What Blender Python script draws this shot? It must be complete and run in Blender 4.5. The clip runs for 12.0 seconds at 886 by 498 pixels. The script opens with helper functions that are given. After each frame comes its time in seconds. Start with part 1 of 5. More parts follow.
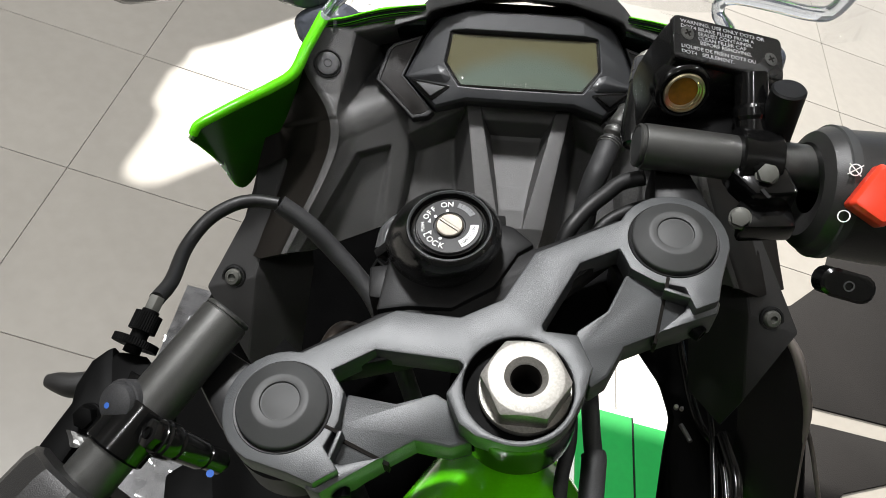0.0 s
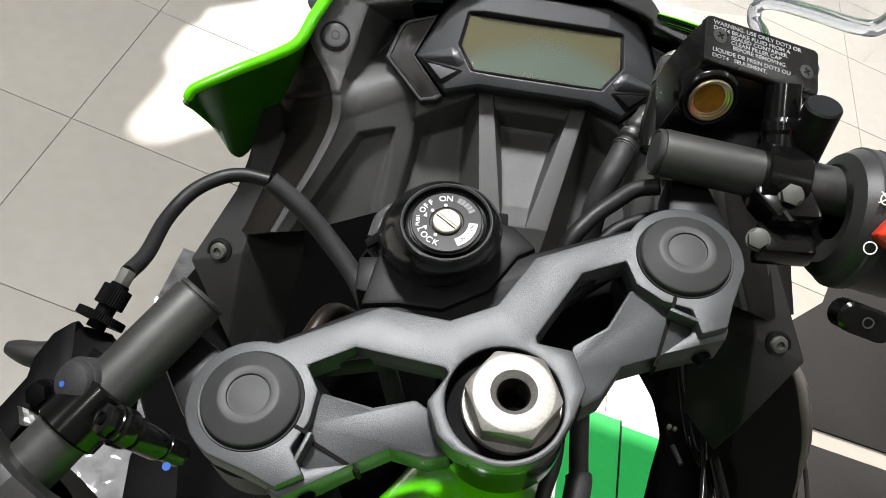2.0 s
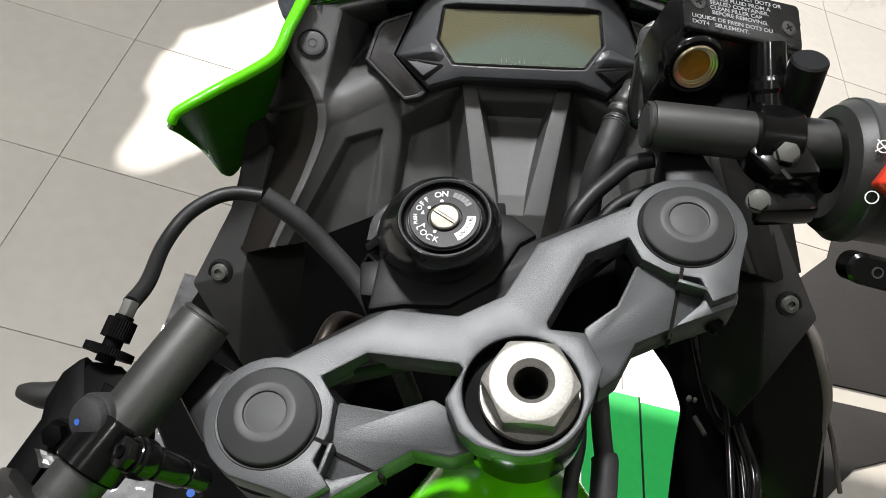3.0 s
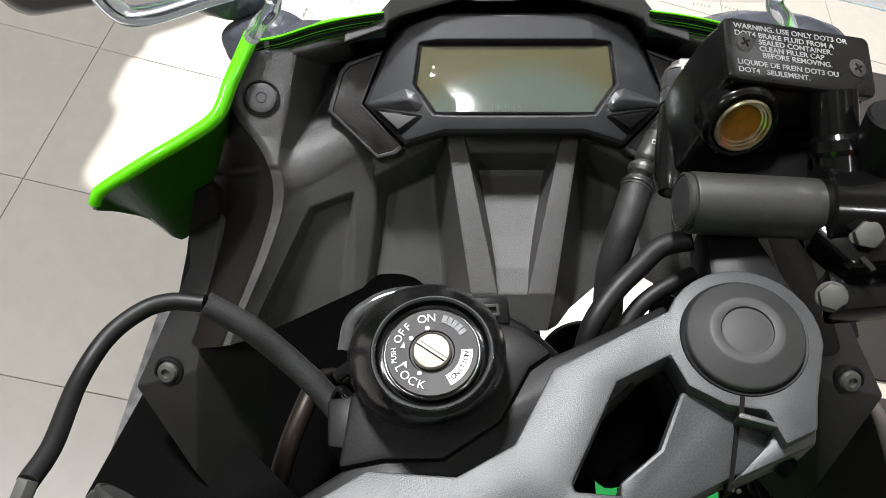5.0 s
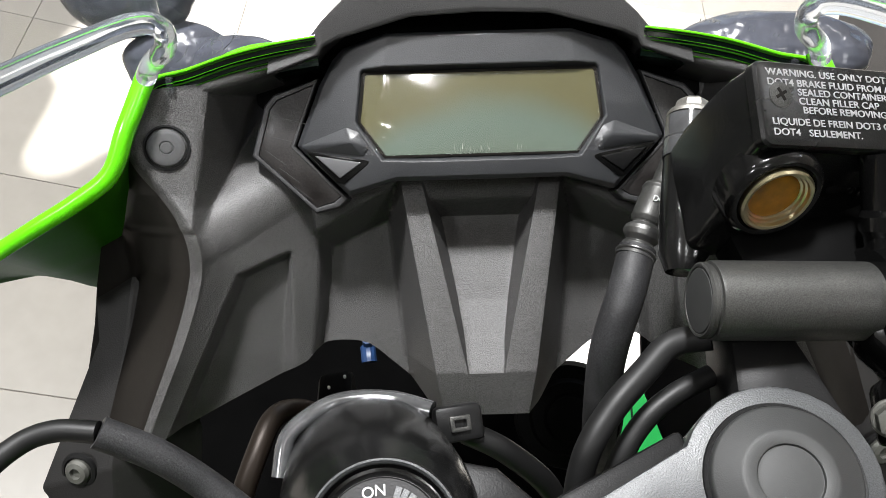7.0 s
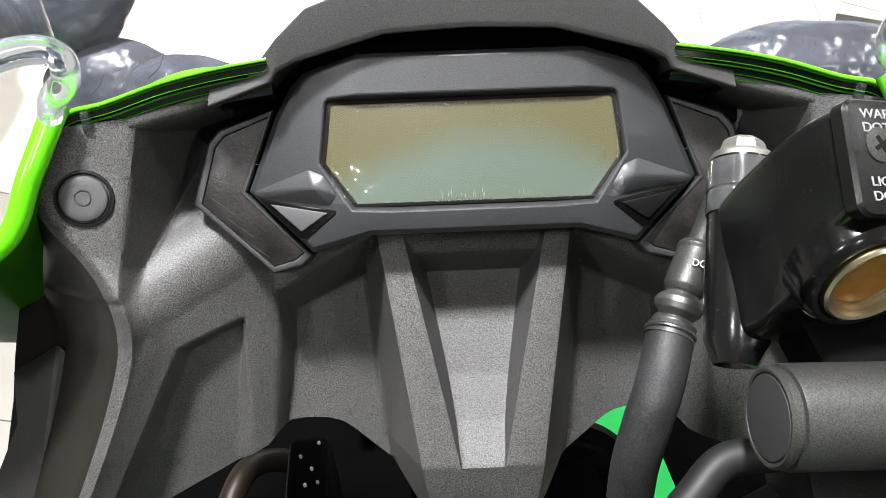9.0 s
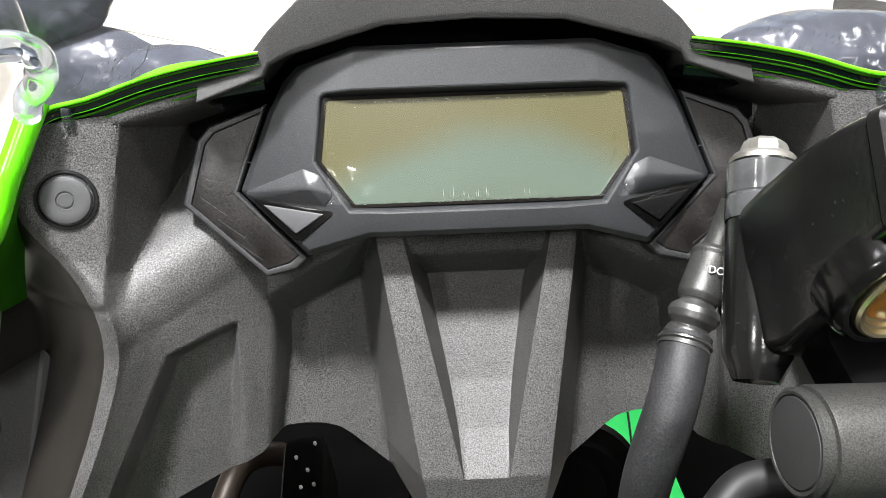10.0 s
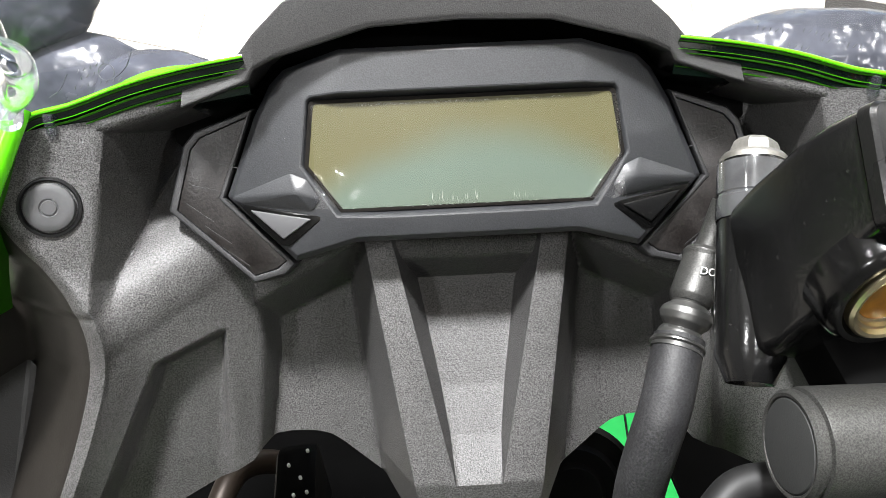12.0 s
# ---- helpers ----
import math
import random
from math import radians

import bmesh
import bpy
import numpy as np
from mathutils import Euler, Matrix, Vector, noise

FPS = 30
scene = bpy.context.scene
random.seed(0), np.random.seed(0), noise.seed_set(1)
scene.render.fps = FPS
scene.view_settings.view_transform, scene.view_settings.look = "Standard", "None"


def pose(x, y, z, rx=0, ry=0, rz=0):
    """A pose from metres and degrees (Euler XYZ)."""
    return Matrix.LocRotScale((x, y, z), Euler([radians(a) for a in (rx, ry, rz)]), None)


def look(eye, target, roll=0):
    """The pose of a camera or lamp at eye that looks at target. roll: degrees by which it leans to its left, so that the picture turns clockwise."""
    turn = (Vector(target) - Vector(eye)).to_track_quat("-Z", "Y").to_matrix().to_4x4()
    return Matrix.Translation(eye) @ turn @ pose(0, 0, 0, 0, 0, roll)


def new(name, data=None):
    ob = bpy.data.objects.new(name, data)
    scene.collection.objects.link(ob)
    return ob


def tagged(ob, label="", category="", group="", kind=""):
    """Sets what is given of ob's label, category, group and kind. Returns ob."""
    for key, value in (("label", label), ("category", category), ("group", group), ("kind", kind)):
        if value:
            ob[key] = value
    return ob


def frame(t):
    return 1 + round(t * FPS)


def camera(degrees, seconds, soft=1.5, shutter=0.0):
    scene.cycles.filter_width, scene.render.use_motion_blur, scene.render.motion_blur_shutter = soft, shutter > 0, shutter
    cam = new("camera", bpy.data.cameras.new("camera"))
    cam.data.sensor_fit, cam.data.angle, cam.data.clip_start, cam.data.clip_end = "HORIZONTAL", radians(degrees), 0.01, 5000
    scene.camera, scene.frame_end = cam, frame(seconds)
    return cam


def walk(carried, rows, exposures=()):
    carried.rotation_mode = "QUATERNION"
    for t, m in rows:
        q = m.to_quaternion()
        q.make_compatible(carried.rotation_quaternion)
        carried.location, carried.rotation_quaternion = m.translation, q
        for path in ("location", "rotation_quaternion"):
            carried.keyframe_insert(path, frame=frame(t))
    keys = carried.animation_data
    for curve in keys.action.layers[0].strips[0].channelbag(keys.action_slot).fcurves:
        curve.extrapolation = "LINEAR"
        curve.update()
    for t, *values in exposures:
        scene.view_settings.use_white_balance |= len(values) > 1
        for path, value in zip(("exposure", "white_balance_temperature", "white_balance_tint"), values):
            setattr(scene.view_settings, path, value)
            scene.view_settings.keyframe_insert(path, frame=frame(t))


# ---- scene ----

# The motorcycle leans on its side stand: its own frame, laid into the room.
LEAN_X = Vector((0.96905, 0.00547, -0.24681))
LEAN_Y = Vector((0.01679, 0.99598, 0.08796))
LEAN_Z = Vector((0.24630, -0.08938, 0.96506))
BIKE = Matrix.Translation((0, 0, 1.0825)) @ Matrix((LEAN_X, LEAN_Y, LEAN_Z)).to_4x4() @ Matrix.Translation((-0.07, -0.30, -1.0))

cam = camera(57.3, 12.0, 0.5)
PATH = [
    (0, (0.0564, 0.0445, 1.2475), (-0.0422, 1.4790, -0.1427), 3.19),
    (0.5, (0.0552, 0.0538, 1.2438), (-0.0436, 1.4867, -0.1479), 5.34),
    (1, (0.0548, 0.0597, 1.2377), (-0.0449, 1.4843, -0.1625), 8.11),
    (1.5, (0.0553, 0.0638, 1.2336), (-0.0426, 1.4699, -0.1853), 9.21),
    (2, (0.0580, 0.0682, 1.2349), (-0.0422, 1.4693, -0.1888), 8.03),
    (2.5, (0.0596, 0.0673, 1.2287), (-0.0433, 1.4659, -0.1973), 4.53),
    (3, (0.0575, 0.0697, 1.2326), (-0.0421, 1.4661, -0.1958), 1.80),
    (3.5, (0.0529, 0.0888, 1.2314), (-0.0442, 1.4838, -0.1984), 0.87),
    (3.7, (0.0504, 0.1023, 1.2258), (-0.0346, 1.4987, -0.2035), 1.08),
    (5.5, (0.0556, 0.1856, 1.2098), (-0.0240, 1.5232, -0.2749), -1.09),
    (6, (0.0562, 0.2080, 1.2060), (-0.0211, 1.5220, -0.2999), -1.53),
    (6.5, (0.0551, 0.2318, 1.1981), (-0.0123, 1.5210, -0.3295), -1.80),
    (7, (0.0556, 0.2510, 1.1930), (0.0470, 1.5158, -0.3563), -0.30),
    (7.5, (0.0558, 0.2659, 1.1852), (0.0539, 1.5423, -0.3546), -0.25),
    (9.5, (0.0574, 0.3148, 1.1572), (0.0768, 1.5617, -0.4065), 0.05),
    (10, (0.0554, 0.3189, 1.1562), (0.0802, 1.5437, -0.4248), 0.30),
    (10.5, (0.0582, 0.3177, 1.1541), (0.0713, 1.5502, -0.4210), -0.18),
    (11, (0.0589, 0.3182, 1.1528), (0.0769, 1.5546, -0.4191), -0.22),
    (11.5, (0.0575, 0.3194, 1.1542), (0.0899, 1.5328, -0.4353), 0.07),
    (12, (0.0574, 0.3204, 1.1539), (0.0923, 1.5537, -0.4202), 0.04),
]
walk(cam, [(t, BIKE @ look(eye, target, roll)) for t, eye, target, roll in PATH], [(0, 1.05), (1.2, 1.27), (2.5, 1.23), (3.5, 1.12), (5.5, 1.34), (7.5, 1.76), (9.5, 2.16), (12, 2.28)])

# ---- light ----
SUN_TRAVEL = Vector((0.0, -0.7071, -0.7071))
world = bpy.data.worlds.new("sky")
scene.world = world
world.use_nodes = True
sky = world.node_tree.nodes.new("ShaderNodeTexSky")
sky.sky_type, sky.sun_disc = "NISHITA", False
sky.sun_elevation, sky.sun_rotation = radians(45), radians(0)
world.node_tree.links.new(sky.outputs[0], world.node_tree.nodes["Background"].inputs[0])
world.node_tree.nodes["Background"].inputs[1].default_value = 0.05

sun = new("sun", bpy.data.lights.new("sun", "SUN"))
sun.data.energy, sun.data.angle, sun.data.color = 5.0, radians(0.5), (1.0, 0.96, 0.90)
sun.matrix_world = look((0, 0, 8), Vector((0, 0, 8)) + SUN_TRAVEL)

CEILING = 3.1
# unseen lamps at the ceiling: the first two follow sheen and a glint, four are added fill: place, watts and width
LAMPS = [(-0.92, 0.66, 55, 0.34), (-0.59, -1.10, 2, 0.09), (1.20, 0.60, 3, 0.10), (1.20, -1.10, 3, 0.10), (-2.40, 0.60, 3, 0.10), (-2.40, -1.10, 12, 0.30)]
for lx, ly, watts, across in LAMPS:
    lamp = new("assumed_light", bpy.data.lights.new("assumed_light", "AREA"))
    lamp.data.shape, lamp.data.size = "DISK", across
    lamp.data.energy, lamp.data.color = watts, (0.99, 0.99, 1.0)
    lamp.matrix_world = look((lx, ly, CEILING - 0.02), (lx, ly, 0))



# ---- materials ----
def material(name, colour, rough=0.5, metal=0.0, grain=0.0, grain_size=0.001, wear=0.0, wear_size=0.03, coat=0.0, spec=0.5, marks=0.0, speckle=0.03, speckle_size=0.0):
    """A Principled surface: colour varied at two scales, fine relief of grain_size metres, and gloss that wears unevenly."""
    m = bpy.data.materials.new(name)
    m.use_nodes = True
    nt = m.node_tree
    b = nt.nodes["Principled BSDF"]
    b.inputs["Base Color"].default_value = (*colour, 1)
    b.inputs["Roughness"].default_value = rough
    b.inputs["Metallic"].default_value = metal
    b.inputs["Coat Weight"].default_value = coat
    b.inputs["Coat Roughness"].default_value = 0.08
    b.inputs["Specular IOR Level"].default_value = spec
    coord = nt.nodes.new("ShaderNodeTexCoord")
    if wear:
        n1 = nt.nodes.new("ShaderNodeTexNoise")
        n1.inputs["Scale"].default_value, n1.inputs["Detail"].default_value = 1 / wear_size, 6
        nt.links.new(coord.outputs["Object"], n1.inputs["Vector"])
        n2 = nt.nodes.new("ShaderNodeTexNoise")
        n2.inputs["Scale"].default_value, n2.inputs["Detail"].default_value = 1 / (speckle_size or wear_size / 14), 2
        nt.links.new(coord.outputs["Object"], n2.inputs["Vector"])
        rng = nt.nodes.new("ShaderNodeMapRange")
        rng.inputs["From Min"].default_value, rng.inputs["From Max"].default_value = 0.25, 0.75
        rng.inputs["To Min"].default_value, rng.inputs["To Max"].default_value = 1 - wear, 1 + wear
        nt.links.new(n1.outputs["Fac"], rng.inputs["Value"])
        fine = nt.nodes.new("ShaderNodeMapRange")
        fine.inputs["From Min"].default_value, fine.inputs["From Max"].default_value = 0.34, 0.66
        fine.inputs["To Min"].default_value, fine.inputs["To Max"].default_value = 1 - speckle, 1 + speckle
        nt.links.new(n2.outputs["Fac"], fine.inputs["Value"])
        both_scales = nt.nodes.new("ShaderNodeMath")
        both_scales.operation = "MULTIPLY"
        nt.links.new(rng.outputs[0], both_scales.inputs[0])
        nt.links.new(fine.outputs[0], both_scales.inputs[1])
        hue = nt.nodes.new("ShaderNodeMix")
        hue.data_type, hue.blend_type = "RGBA", "MULTIPLY"
        hue.inputs[0].default_value = 1
        hue.inputs[6].default_value = (*colour, 1)
        nt.links.new(both_scales.outputs[0], hue.inputs[7])
        nt.links.new(hue.outputs[2], b.inputs["Base Color"])
        rr = nt.nodes.new("ShaderNodeMath")
        rr.operation = "MULTIPLY"
        rr.inputs[1].default_value = rough
        nt.links.new(rng.outputs[0], rr.inputs[0])
        nt.links.new(rr.outputs[0], b.inputs["Roughness"])
    if grain:
        g = nt.nodes.new("ShaderNodeTexNoise")
        g.inputs["Scale"].default_value, g.inputs["Detail"].default_value = 1 / grain_size, 2
        nt.links.new(coord.outputs["Object"], g.inputs["Vector"])
        bump = nt.nodes.new("ShaderNodeBump")
        bump.inputs["Strength"].default_value, bump.inputs["Distance"].default_value = min(1, grain), grain_size * 0.7
        nt.links.new(g.outputs["Fac"], bump.inputs["Height"])
        nt.links.new(bump.outputs[0], b.inputs["Normal"])
    if marks:
        s = nt.nodes.new("ShaderNodeTexNoise")
        s.inputs["Scale"].default_value, s.inputs["Detail"].default_value = 700, 1
        nt.links.new(coord.outputs["Object"], s.inputs["Vector"])
        sr = nt.nodes.new("ShaderNodeMapRange")
        sr.inputs["From Min"].default_value, sr.inputs["From Max"].default_value = 0.70, 0.76
        sr.inputs["To Max"].default_value = marks
        nt.links.new(s.outputs["Fac"], sr.inputs["Value"])
        dust = nt.nodes.new("ShaderNodeMix")
        dust.data_type = "RGBA"
        nt.links.new(sr.outputs[0], dust.inputs[0])
        if wear:
            nt.links.new(hue.outputs[2], dust.inputs[6])
        else:
            dust.inputs[6].default_value = (*colour, 1)
        dust.inputs[7].default_value = (0.3, 0.29, 0.27, 1)
        nt.links.new(dust.outputs[2], b.inputs["Base Color"])
    return m


def glass(name, colour=(1, 1, 1), rough=0.02, ior=1.45):
    m = bpy.data.materials.new(name)
    m.use_nodes = True
    b = m.node_tree.nodes["Principled BSDF"]
    b.inputs["Base Color"].default_value = (*colour, 1)
    b.inputs["Roughness"].default_value = rough
    b.inputs["IOR"].default_value = ior
    b.inputs["Transmission Weight"].default_value = 0.97
    return m


def thin_film(name, haze=0.025, core=0.04, sharp=0.5, milk=0.0, least=0.07):
    """A clear sheet thin enough not to bend light: see-through with a glossy skin, part sharp and part hazy."""
    m = bpy.data.materials.new(name)
    m.use_nodes = True
    nt = m.node_tree
    nt.nodes.clear()
    out = nt.nodes.new("ShaderNodeOutputMaterial")
    mix = nt.nodes.new("ShaderNodeMixShader")
    lobes = nt.nodes.new("ShaderNodeMixShader")
    lobes.inputs[0].default_value = sharp
    clear = nt.nodes.new("ShaderNodeBsdfTransparent")
    for k, rough in enumerate((haze, core)):
        gloss = nt.nodes.new("ShaderNodeBsdfGlossy")
        gloss.inputs["Roughness"].default_value = rough
        nt.links.new(gloss.outputs[0], lobes.inputs[1 + k])
    edge_on = nt.nodes.new("ShaderNodeLayerWeight")
    fifth = nt.nodes.new("ShaderNodeMath")
    fifth.operation, fifth.inputs[1].default_value = "POWER", 5
    gain = nt.nodes.new("ShaderNodeMath")
    gain.operation, gain.inputs[1].default_value, gain.inputs[2].default_value = "MULTIPLY_ADD", 0.92, least
    nt.links.new(edge_on.outputs["Facing"], fifth.inputs[0])
    nt.links.new(fifth.outputs[0], gain.inputs[0])
    nt.links.new(gain.outputs[0], mix.inputs[0])
    nt.links.new(clear.outputs[0], mix.inputs[1])
    nt.links.new(lobes.outputs[0], mix.inputs[2])
    last = mix
    if milk:
        cloudy = nt.nodes.new("ShaderNodeMixShader")
        cloudy.inputs[0].default_value = milk
        pale = nt.nodes.new("ShaderNodeBsdfDiffuse")
        pale.inputs["Color"].default_value = (0.62, 0.68, 0.74, 1)
        nt.links.new(mix.outputs[0], cloudy.inputs[1])
        nt.links.new(pale.outputs[0], cloudy.inputs[2])
        last = cloudy
    nt.links.new(last.outputs[0], out.inputs[0])
    return m


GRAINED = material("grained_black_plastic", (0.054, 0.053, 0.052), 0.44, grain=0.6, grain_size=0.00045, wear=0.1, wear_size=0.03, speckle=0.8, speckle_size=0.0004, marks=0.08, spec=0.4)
SMOOTH_BLACK = material("matt_black_plastic", (0.0055, 0.0055, 0.0056), 0.44, grain=0.15, grain_size=0.0006, wear=0.15, marks=0.03, spec=0.2)
SIDE = material("matt_black_side_panel", (0.0095, 0.009, 0.0086), 0.42, grain=0.2, grain_size=0.0006, wear=0.15, spec=0.35, marks=0.03)
RIVET = material("dark_grey_rivet", (0.045, 0.045, 0.046), 0.55, wear=0.1)
BEZEL = material("satin_black_bezel", (0.026, 0.0272, 0.0295), 0.42, grain=0.22, grain_size=0.00045, wear=0.1, speckle=0.3, speckle_size=0.0004, marks=0.04, spec=0.6)
CAST = material("powder_coated_alloy", (0.040, 0.0427, 0.0444), 0.44, metal=0.22, spec=0.72, grain=0.36, grain_size=0.0005, wear=0.12, wear_size=0.03, speckle=0.35, speckle_size=0.00045)
RUBBER = material("grey_rubber", (0.025, 0.0258, 0.0255), 0.58, grain=0.15, grain_size=0.0004, wear=0.2)
HOSE = material("black_hose_rubber", (0.016, 0.016, 0.017), 0.6, grain=0.25, grain_size=0.0006, wear=0.3, wear_size=0.012, speckle=0.5, speckle_size=0.0006, marks=0.05)
GLOSS = material("gloss_black_paint", (0.003, 0.003, 0.003), 0.17, wear=0.12, coat=0.1, marks=0.02, spec=0.3)
SATIN_STEEL = material("black_anodised_tube", (0.056, 0.056, 0.053), 0.45, metal=0.6, grain=0.2, grain_size=0.0004, wear=0.1, speckle=0.35, speckle_size=0.00035)
STEEL = material("turned_steel", (0.33, 0.318, 0.292), 0.58, metal=0.95, speckle=0.1, speckle_size=0.0012, grain=0.12, grain_size=0.0009, wear=0.14, wear_size=0.012)
KEY_STEEL = material("worn_key_steel", (0.17, 0.155, 0.13), 0.5, metal=0.85, wear=0.35, wear_size=0.004, grain=0.2, grain_size=0.0006)
BOLT = material("plated_bolt", (0.09, 0.09, 0.08), 0.62, metal=0.5, wear=0.25, wear_size=0.006)
# near black: in slots and bore the shade inside is put into the colour
BORE = material("dark_bore", (0.008, 0.007, 0.006), 0.8, spec=0.1)
LIP = material("dark_green_lip", (0.006, 0.016, 0.011), 0.16, wear=0.3, wear_size=0.02, coat=0.4)
# the lime green dimmed for the wing's shaded inner side and faint lip reflections
DIMMED_GREEN = material("dimmed_green_paint", (0.022, 0.115, 0.004), 0.4, wear=0.15, spec=0.06)
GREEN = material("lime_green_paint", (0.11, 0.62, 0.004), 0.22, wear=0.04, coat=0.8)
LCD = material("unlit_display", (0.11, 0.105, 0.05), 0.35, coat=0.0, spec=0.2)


def reflection_tint(m, centre, radius, width, olive, mint):
    """Olive base colour with a soft mint arc painted in for the display's reflections."""
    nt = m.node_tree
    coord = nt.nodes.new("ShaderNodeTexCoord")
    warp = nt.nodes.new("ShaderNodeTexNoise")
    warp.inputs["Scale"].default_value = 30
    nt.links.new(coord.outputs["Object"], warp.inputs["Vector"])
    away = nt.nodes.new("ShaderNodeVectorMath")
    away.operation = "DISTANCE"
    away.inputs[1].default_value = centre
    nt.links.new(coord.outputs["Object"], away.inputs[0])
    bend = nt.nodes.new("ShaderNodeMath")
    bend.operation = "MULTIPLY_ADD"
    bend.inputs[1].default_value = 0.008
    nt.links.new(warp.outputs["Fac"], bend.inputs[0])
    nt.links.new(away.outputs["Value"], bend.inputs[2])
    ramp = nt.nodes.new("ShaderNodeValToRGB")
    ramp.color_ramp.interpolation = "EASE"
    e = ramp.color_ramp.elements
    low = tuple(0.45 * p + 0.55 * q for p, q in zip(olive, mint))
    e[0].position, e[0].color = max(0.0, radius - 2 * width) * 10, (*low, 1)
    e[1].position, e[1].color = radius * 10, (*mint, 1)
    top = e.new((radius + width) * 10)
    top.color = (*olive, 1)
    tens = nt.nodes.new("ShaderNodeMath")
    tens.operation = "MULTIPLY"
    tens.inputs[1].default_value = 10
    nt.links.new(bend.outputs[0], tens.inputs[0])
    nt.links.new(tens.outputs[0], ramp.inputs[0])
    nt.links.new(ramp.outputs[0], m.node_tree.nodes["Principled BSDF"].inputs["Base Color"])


# mint arc and olive field: the room's reflection, put into the colour
reflection_tint(LCD, (0.004, -0.070, -0.007), 0.077, 0.015, (0.086, 0.080, 0.038), (0.088, 0.116, 0.092))
LENS_FRAME = material("black_lens_frame", (0.026, 0.026, 0.027), 0.45, grain=0.3, grain_size=0.0005, wear=0.1, speckle=0.4, speckle_size=0.0005)
LENS = material("smoked_lens", (0.011, 0.0092, 0.0085), 0.45, wear=0.35, wear_size=0.008, grain=0.15, speckle=0.5, speckle_size=0.0007)
CREASE = material("pale_film_crease", (0.5, 0.5, 0.46), 0.35)
LIT_ARROW = material("lit_arrow", (0.08, 0.08, 0.083), 0.4)
WHITE = material("white_print", (0.75, 0.75, 0.74), 0.5)
RED = material("red_switch", (0.75, 0.05, 0.02), 0.3, wear=0.05)
AMBER = material("amber_sight_glass", (0.24, 0.105, 0.006), 0.2, spec=0.3, coat=0.25, wear=0.55, wear_size=0.008)
BRASS = material("pale_brass_rim", (0.62, 0.55, 0.36), 0.28, metal=1.0)
# blacker than the parts' own colour: the shade they sit in is included
DARK = material("shaded_black_steel", (0.0013, 0.0013, 0.0013), 0.6, wear=0.2, spec=0.06)
# near black without sheen, standing in for the shade under the cowl
MATT = material("shaded_matt_black", (0.002, 0.002, 0.002), 0.95, wear=0.2, spec=0.0)
BLUE = material("blue_paint_dot", (0.03, 0.10, 0.38), 0.4)
BLUE_PLUG = material("dark_blue_plug", (0.012, 0.035, 0.10), 0.4)
COPPER = material("bronze_ring", (0.022, 0.0155, 0.011), 0.45, metal=0.5, wear=0.2)
ORANGE = material("orange_marker", (0.8, 0.3, 0.02), 0.4)
FILM = thin_film("clear_film", 0.30, 0.055, 0.8)
SCREEN = thin_film("clear_screen_in_wrapping", 0.16, 0.03, 0.6, 0.06, 0.16)
WRAP = thin_film("clear_wrapping", 0.06)
CLEAR = glass("clear_acrylic", (0.80, 0.85, 0.92), 0.06)
CEILING_PAINT = material("white_ceiling_paint", (0.78, 0.77, 0.75), 0.8, grain=0.1, grain_size=0.004, wear=0.03, wear_size=0.6)
WALL = material("grey_wall_paint", (0.32, 0.315, 0.305), 0.8, grain=0.1, grain_size=0.004, wear=0.04, wear_size=0.6)
TILE = material("beige_floor_tile", (0.268, 0.251, 0.222), 0.38, spec=0.3, wear=0.05, wear_size=0.5)
GROUT = material("grey_grout", (0.185, 0.171, 0.150), 0.85, wear=0.1)
WHITE_BOARD = material("white_board", (0.72, 0.71, 0.69), 0.5, wear=0.04, wear_size=0.2)
CAP = material("black_cap_paint", (0.006, 0.006, 0.006), 0.27, wear=0.2, grain=0.15, grain_size=0.0006, spec=0.3, marks=0.03)
PRINT = material("embossed_grey_print", (0.28, 0.28, 0.285), 0.3)
HOUSING = material("dark_grey_switch_housing", (0.016, 0.0155, 0.015), 0.42, grain=0.3, grain_size=0.0006, wear=0.12, speckle=0.2, speckle_size=0.0006, spec=0.4)
CABLE = material("black_cable_sheath", (0.006, 0.006, 0.006), 0.5, wear=0.25, spec=0.35)
RESERVOIR = material("gloss_black_casting", (0.005, 0.005, 0.005), 0.2, wear=0.25, grain=0.06, grain_size=0.0015, spec=0.45, marks=0.04)
MOULDED = material("moulded_clear_mark", (0.045, 0.05, 0.058), 0.4)
LIT_EDGE = material("lit_brown_edge", (0.11, 0.095, 0.085), 0.4, wear=0.2)
NOSE = material("dark_blue_grey_plastic", (0.06, 0.064, 0.080), 0.24, wear=0.45, wear_size=0.03, grain=0.35, grain_size=0.014)
CHROME = material("darkened_collar", (0.15, 0.15, 0.145), 0.4, metal=0.9, wear=0.4, wear_size=0.01)
SMOKE = material("clear_sleeve_over_black", (0.055, 0.056, 0.058), 0.12, coat=1.0, wear=0.5, wear_size=0.01)
MAT_GREY = material("dark_grey_floor_mat", (0.017, 0.0158, 0.015), 0.85, spec=0.12, grain=0.2, grain_size=0.003, wear=0.15, wear_size=0.15)
BOARD_GREY = material("dark_grey_board", (0.07, 0.07, 0.072), 0.4, wear=0.25, wear_size=0.05, speckle=0.5, speckle_size=0.02)
MAT_GREEN = material("green_board", (0.003, 0.30, 0.05), 0.45, wear=0.08, wear_size=0.2)


# darker, smoother copy of the cowl plastic, with the flank's shade in its colour
SHADED_FLANK = material("shaded_flank_plastic", (0.0085, 0.0072, 0.006), 0.48, grain=0.12, grain_size=0.0006, wear=0.15, wear_size=0.03, spec=0.16)
